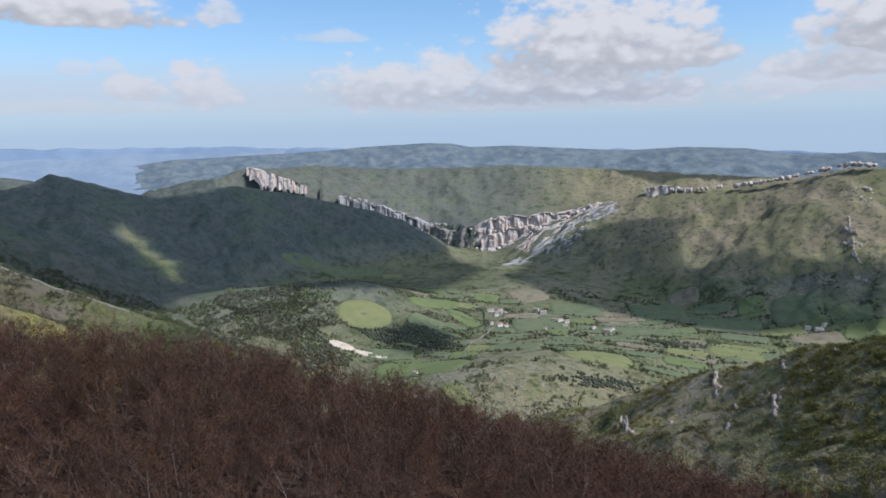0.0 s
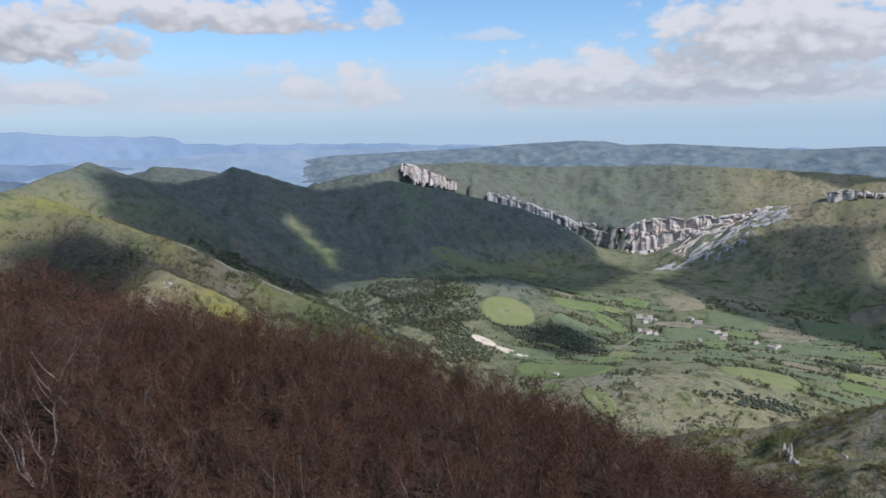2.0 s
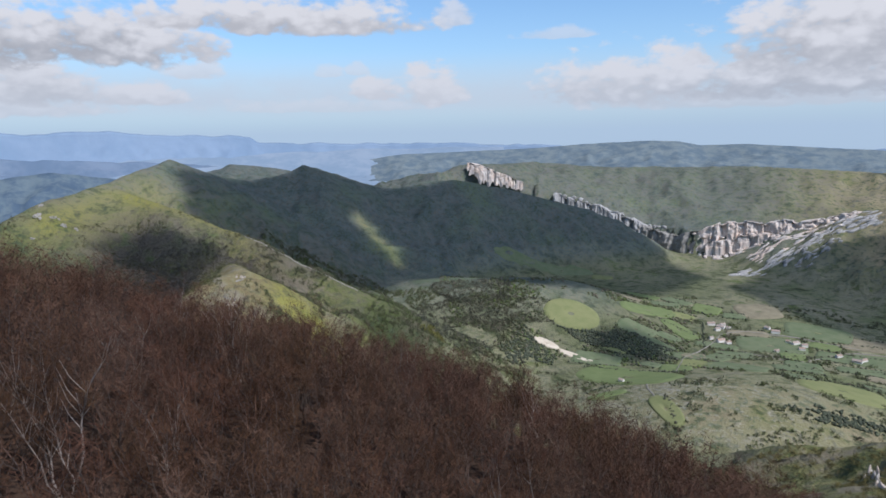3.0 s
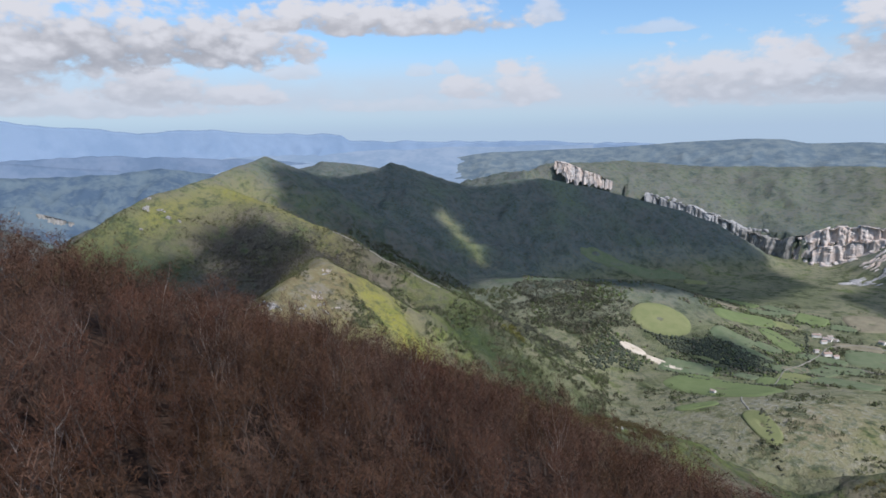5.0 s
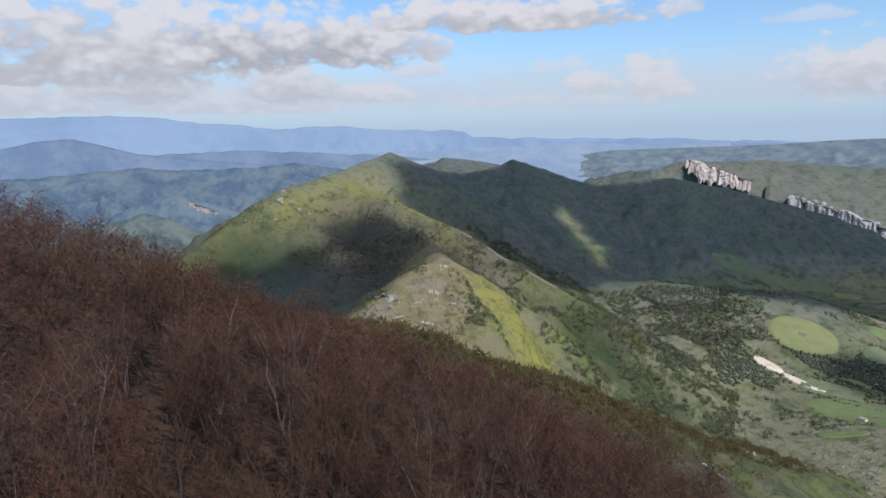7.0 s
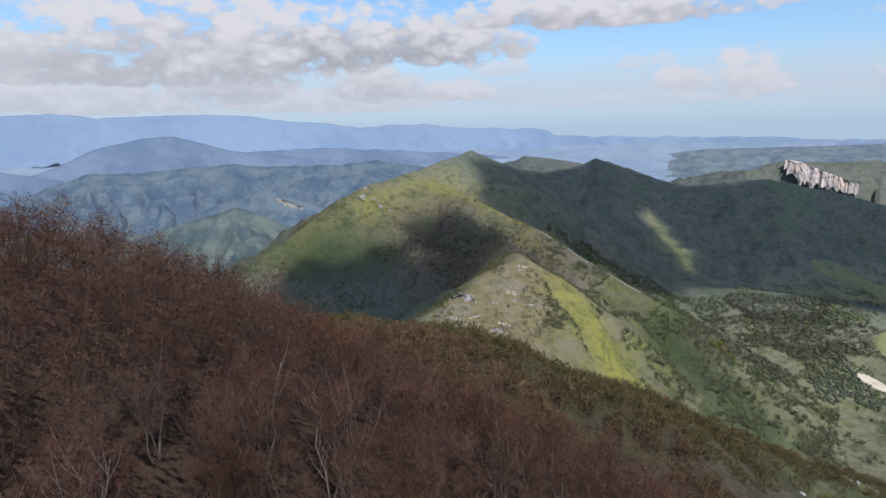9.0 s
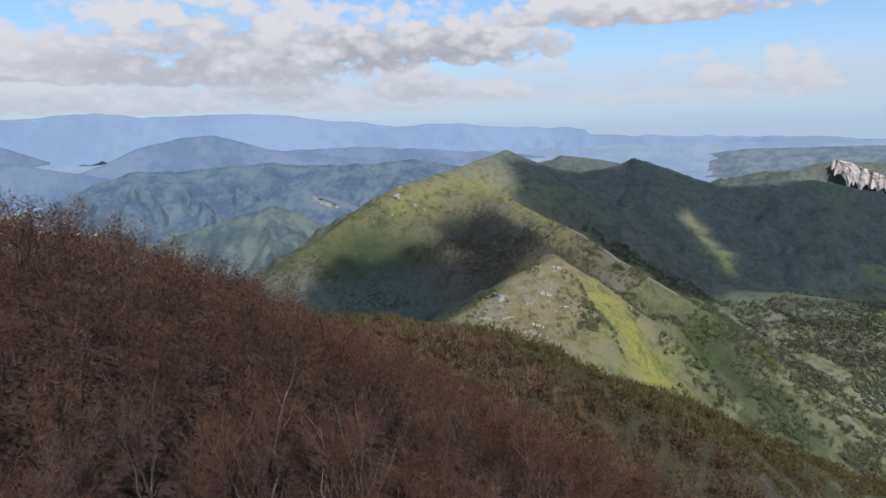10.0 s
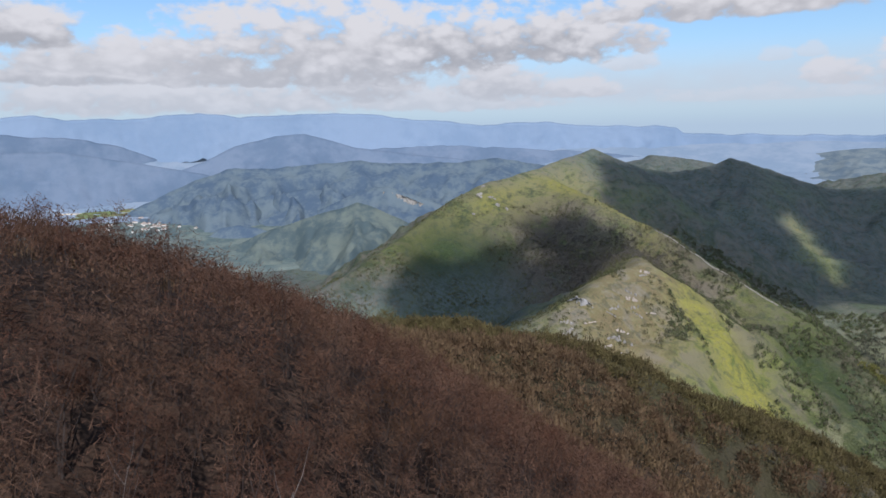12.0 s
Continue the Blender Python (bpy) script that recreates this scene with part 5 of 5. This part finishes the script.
def scatter(name, xs, ys, size, shapes, mat, label, category, sink=0.1, tall=(0.8, 1.4)):
    zs = height(xs, ys)
    rng = np.random.default_rng(len(xs))
    vs, fs, n = [], [], 0
    for i in range(len(xs)):
        v, f = shapes[i % len(shapes)]
        a, r = rng.uniform(0, 6.283), size[i]
        c, s = math.cos(a) * r, math.sin(a) * r
        rot = np.array([[c, s, 0], [-s, c, 0], [0, 0, r * rng.uniform(*tall)]])
        vs.append(v @ rot + np.array([xs[i], ys[i], zs[i] - sink * r])), fs.append(f + n)
        n += len(v)
    return thing(name, mesh_from(name, np.vstack(vs), None, np.vstack(fs)), mat, label, category, "stuff")


M_SCRUB = twig_material("budding_scrub", (0.086, 0.064, 0.030), (0.078, 0.068, 0.026), (0.128, 0.108, 0.044))
rng = np.random.default_rng(33)
bs, bv = rng.uniform(-130, 190, 3000), rng.uniform(150, 460, 3000)
bx, by = 0.712 * bs - 0.702 * bv, 0.702 * bs + 0.712 * bv
keep = (fbm(bx, by, 45, 3, 21) > -0.16)
bx, by = bx[keep], by[keep]

bushes = [leafy(k, 230, 0.8, 0.72, 0.8) for k in range(7)]
hollow = (-0.702 * bx + 0.712 * by) + 25 * fbm(bx, by, 60, 2, 71) < 300
M_THICKET = twig_material("brown_thicket", (0.102, 0.060, 0.034), (0.096, 0.066, 0.033), (0.138, 0.094, 0.052))
for k, mat, label in ((hollow, M_THICKET, "reddish-brown leafless thicket in the hollow"), (~hollow, M_SCRUB, "brown and olive budding scrub on the knoll")):
    scatter("scrub", bx[k], by[k], rng.uniform(2.6, 4.6, k.sum()), bushes, mat, label, "scrub")
kx, ky = [], []
for (ax, ay, _), (cx_, cy_, _) in zip(KNOLL[1:-1], KNOLL[2:]):
    q = rng.random(130)
    kx.append(ax + (cx_ - ax) * q + rng.normal(0, 28, 130)), ky.append(ay + (cy_ - ay) * q + rng.normal(0, 22, 130))
kx, ky = np.concatenate(kx), np.concatenate(ky)
scatter("scrub", kx, ky, rng.uniform(2.8, 4.8, len(kx)), bushes, M_SCRUB, "rounded brown bushes along the crest of the flank", "scrub")


# leafless wood on the flank below the rib
bx, by = [], []
for (ax, ay), (cx_, cy_) in zip([(-1190, 1130), (-1100, 1110), (-1000, 1150)], [(-1100, 1110), (-1000, 1150), (-930, 1180)]):
    q = rng.random(900)
    bx.append(ax + (cx_ - ax) * q + rng.normal(0, 62, 900)), by.append(ay + (cy_ - ay) * q + rng.normal(0, 62, 900))
bx, by = np.concatenate(bx), np.concatenate(by)
M_BAREWOOD = twig_material("grey_brown_bare_wood", (0.112, 0.100, 0.084), (0.100, 0.096, 0.070), (0.145, 0.128, 0.104))
scatter("bare_woodland", bx, by, rng.uniform(1.8, 3.6, len(bx)), [leafy(20 + k, 18, 0.9, 0.6) for k in range(6)], M_BAREWOOD, "grey-brown leafless wood on the steep flank", "woodland")


# woods further off: small rounded crowns, thick in the hollows and thin on the grass
def wood_material():
    m, n = material("mixed_spring_wood")
    geo = n.add("ShaderNodeNewGeometry")
    r = geo.outputs["Random Per Island"]
    q = n.noise(geo.outputs["Position"], 0.008, 3, 0.6)
    c = n.mix(n.ramp(r, 0.25, 0.6), (0.074, 0.092, 0.044), (0.132, 0.116, 0.084))
    c = n.mix(n.math("MULTIPLY", n.ramp(r, 0.66, 0.86), n.ramp(q, 0.3, 0.6)), c, (0.112, 0.148, 0.046))
    return finish(m, n, c, 0.95, None, spec=0.05)


M_WOOD = wood_material()
def lump(seed):
    """A small crown of twenty faces."""
    g = (1 + 5 ** 0.5) / 2
    v = np.array([(-1, g, 0), (1, g, 0), (-1, -g, 0), (1, -g, 0), (0, -1, g), (0, 1, g), (0, -1, -g), (0, 1, -g), (g, 0, -1), (g, 0, 1), (-g, 0, -1), (-g, 0, 1)]) / math.sqrt(1 + g * g)
    f = np.array([(0, 11, 5), (0, 5, 1), (0, 1, 7), (0, 7, 10), (0, 10, 11), (1, 5, 9), (5, 11, 4), (11, 10, 2), (10, 7, 6), (7, 1, 8), (3, 9, 4), (3, 4, 2), (3, 2, 6), (3, 6, 8), (3, 8, 9), (4, 9, 5), (2, 4, 11), (6, 2, 10), (8, 6, 7), (9, 8, 1)])
    r = np.random.default_rng(seed)
    return v * (1 + r.uniform(-0.3, 0.3, (12, 1))) + np.array([0, 0, 0.5]), f


lumps = [lump(k) for k in range(8)]
rng = np.random.default_rng(55)


M_SCRUB2 = twig_material("olive_scrub", (0.135, 0.118, 0.050), (0.170, 0.128, 0.070), (0.245, 0.225, 0.080))
M_SCRUB3 = twig_material("dark_olive_scrub", (0.060, 0.066, 0.030), (0.095, 0.080, 0.048), (0.130, 0.135, 0.048))
thickets = [leafy(40 + k, 120, 0.85, 0.78) for k in range(6)]


def open_ground(x, y, fields=FIELDS):
    """Where no field lies."""
    free = np.ones(x.shape, bool)
    for cx, cy, fa, fb, turn in fields:
        c, s_ = math.cos(turn), math.sin(turn)
        free &= (((x - cx) * c + (y - cy) * s_) / fa) ** 2 + (((y - cy) * c - (x - cx) * s_) / fb) ** 2 > 1.05
    return free


BROOM = [(-745, 1055, 0), (-699, 1028, 0), (-623, 993, 0), (-578, 981, 0), (-520, 950, 0)]


def wood_patch(a0, a1, d0, d1, count, lo, hi, label, thin=0.0, mat=None, size=60, shapes=None):
    a, d = np.radians(rng.uniform(a0, a1, count)), np.sqrt(rng.uniform(d0 * d0, d1 * d1, count))
    x, y = -np.sin(a) * d, np.cos(a) * d
    k = fbm(x, y, size, 3, 31) > thin
    k &= open_ground(x, y)
    k &= near_line(x, y, BROOM) > 38 * (0.5 + vnoise(x, y, 40, 3))
    x, y = x[k], y[k]
    return scatter("woodland", x, y, rng.uniform(lo, hi, len(x)), shapes or lumps, mat or M_WOOD, label, "woodland", 0.2)


wood_patch(-40, -8, 440, 920, 4000, 1.1, 2.8, "olive and brown scrub wood on the rocky near spur", -0.08, M_SCRUB2, 60, thickets)
clumps = [leafy(110 + k, 30, 0.95, 0.8, 1.15) for k in range(7)]
M_LIME = twig_material("fresh_yellow_green_scrub", (0.130, 0.128, 0.040), (0.165, 0.150, 0.052), (0.225, 0.215, 0.062))
wood_patch(-44, -30.5, 430, 800, 1300, 1.8, 3.6, "yellow-green budding scrub on the near spur", -0.12, M_LIME, 60, thickets)
wood_patch(12, 36, 950, 1900, 12000, 1.7, 4.0, "mixed green wood on the flank of the rib", -0.08, None, 60, clumps)
wood_patch(34, 70, 900, 1750, 12500, 1.2, 3.2, "scrub and young wood on the slope of the peak", -0.04, M_SCRUB3, 60, [leafy(80 + k, 22, 0.9, 0.62) for k in range(6)])
wood_patch(-36, 14, 1050, 2250, 13000, 1.6, 4.0, "hedges and copses across the valley", 0.10, None, 60, clumps)
wood_patch(-6, 20, 1500, 2100, 3500, 2.2, 4.5, "dark wood on the low hill", -0.05)
M_DARKWOOD = twig_material("dark_oak_wood", (0.058, 0.070, 0.048), (0.076, 0.078, 0.056), (0.088, 0.100, 0.060))


def copse(cx, cy, a, b, turn, count, lo, hi, mat, label, shapes=None):
    """A close stand of trees over an oval of ground."""
    q, u = np.sqrt(rng.random(count)), rng.uniform(0, 6.283, count)
    q = q * (1 + 0.3 * np.sin(3 * u + cx) + 0.22 * np.sin(5 * u + cy))
    px, py = np.cos(u) * q * a, np.sin(u) * q * b
    c, s_ = math.cos(radians(turn)), math.sin(radians(turn))
    x, y = cx + px * c - py * s_, cy + px * s_ + py * c
    k = open_ground(x, y, FIELDS[:23])
    return scatter("woodland", x[k], y[k], rng.uniform(lo, hi, k.sum()), shapes or lumps, mat, label, "woodland", 0.2)


copse(-90, 1690, 150, 62, -8, 1300, 2.5, 4.5, M_DARKWOOD, "dark wood below the round meadow")
copse(-330, 1570, 60, 90, 20, 600, 2.2, 4.0, M_DARKWOOD, "dark wood beside the bare strips")
M_GREYWOOD = twig_material("grey_budding_wood", (0.072, 0.078, 0.058), (0.092, 0.086, 0.070), (0.115, 0.122, 0.078))
copse(-500, 1730, 190, 150, 20, 2400, 1.5, 4.6, M_GREYWOOD, "grey-green budding wood below the rib", [leafy(90 + k, 22, 0.9, 0.7) for k in range(6)])
copse(-480, 1430, 90, 110, 0, 800, 1.5, 4.2, M_GREYWOOD, "grey-green budding wood at the foot of the flank", [leafy(90 + k, 22, 0.9, 0.7) for k in range(6)])
copse(-500, 1318, 26, 20, 0, 60, 3.2, 5.5, M_LIME, "bright yellow-green clump of trees at the foot of the rib", [leafy(130 + k, 90, 0.95, 0.85) for k in range(5)])
copse(330, 1230, 90, 30, 0, 260, 2.2, 3.8, M_DARKWOOD, "small dark copse on the dry slope")
copse(640, 1650, 110, 26, -15, 320, 2.2, 4.0, M_DARKWOOD, "dark hedge wood on the valley floor")


def hedge(x0, y0, x1, y1, n, label="row of hedge trees between fields"):
    q = np.linspace(0, 1, n)
    return scatter("hedge", x0 + (x1 - x0) * q + rng.normal(0, 2.5, n), y0 + (y1 - y0) * q + rng.normal(0, 2.5, n), rng.uniform(1.6, 3.6, n), lumps, M_DARKWOOD, label, "hedge", 0.2)


for line in ((-165, 1520, 60, 1470, 70), (130, 1990, 120, 1700, 60), (200, 1700, 480, 1800, 60), (470, 1815, 740, 1775, 60), (385, 1905, 640, 1915, 50), (620, 2040, 610, 1880, 30), (780, 1760, 980, 1680, 50), (800, 1880, 960, 1850, 36),
             (985, 1880, 985, 1770, 26), (1110, 1830, 1110, 1700, 28), (-20, 1960, 110, 1850, 36), (-80, 1380, -140, 1330, 20), (710, 1640, 870, 1560, 36), (260, 1480, 460, 1500, 40), (20, 1250, 60, 1010, 34)):
    hedge(*line)
for x, y, a, b, turn in PATCHES:
    c, s_ = math.cos(radians(turn)), math.sin(radians(turn))
    for side in (1, -1):
        hedge(x - a * c - side * b * s_ * 1.1, y - a * s_ + side * b * c * 1.1, x + a * c - side * b * s_ * 1.1, y + a * s_ + side * b * c * 1.1, int(a / 3), "row of hedge trees beside a small field")
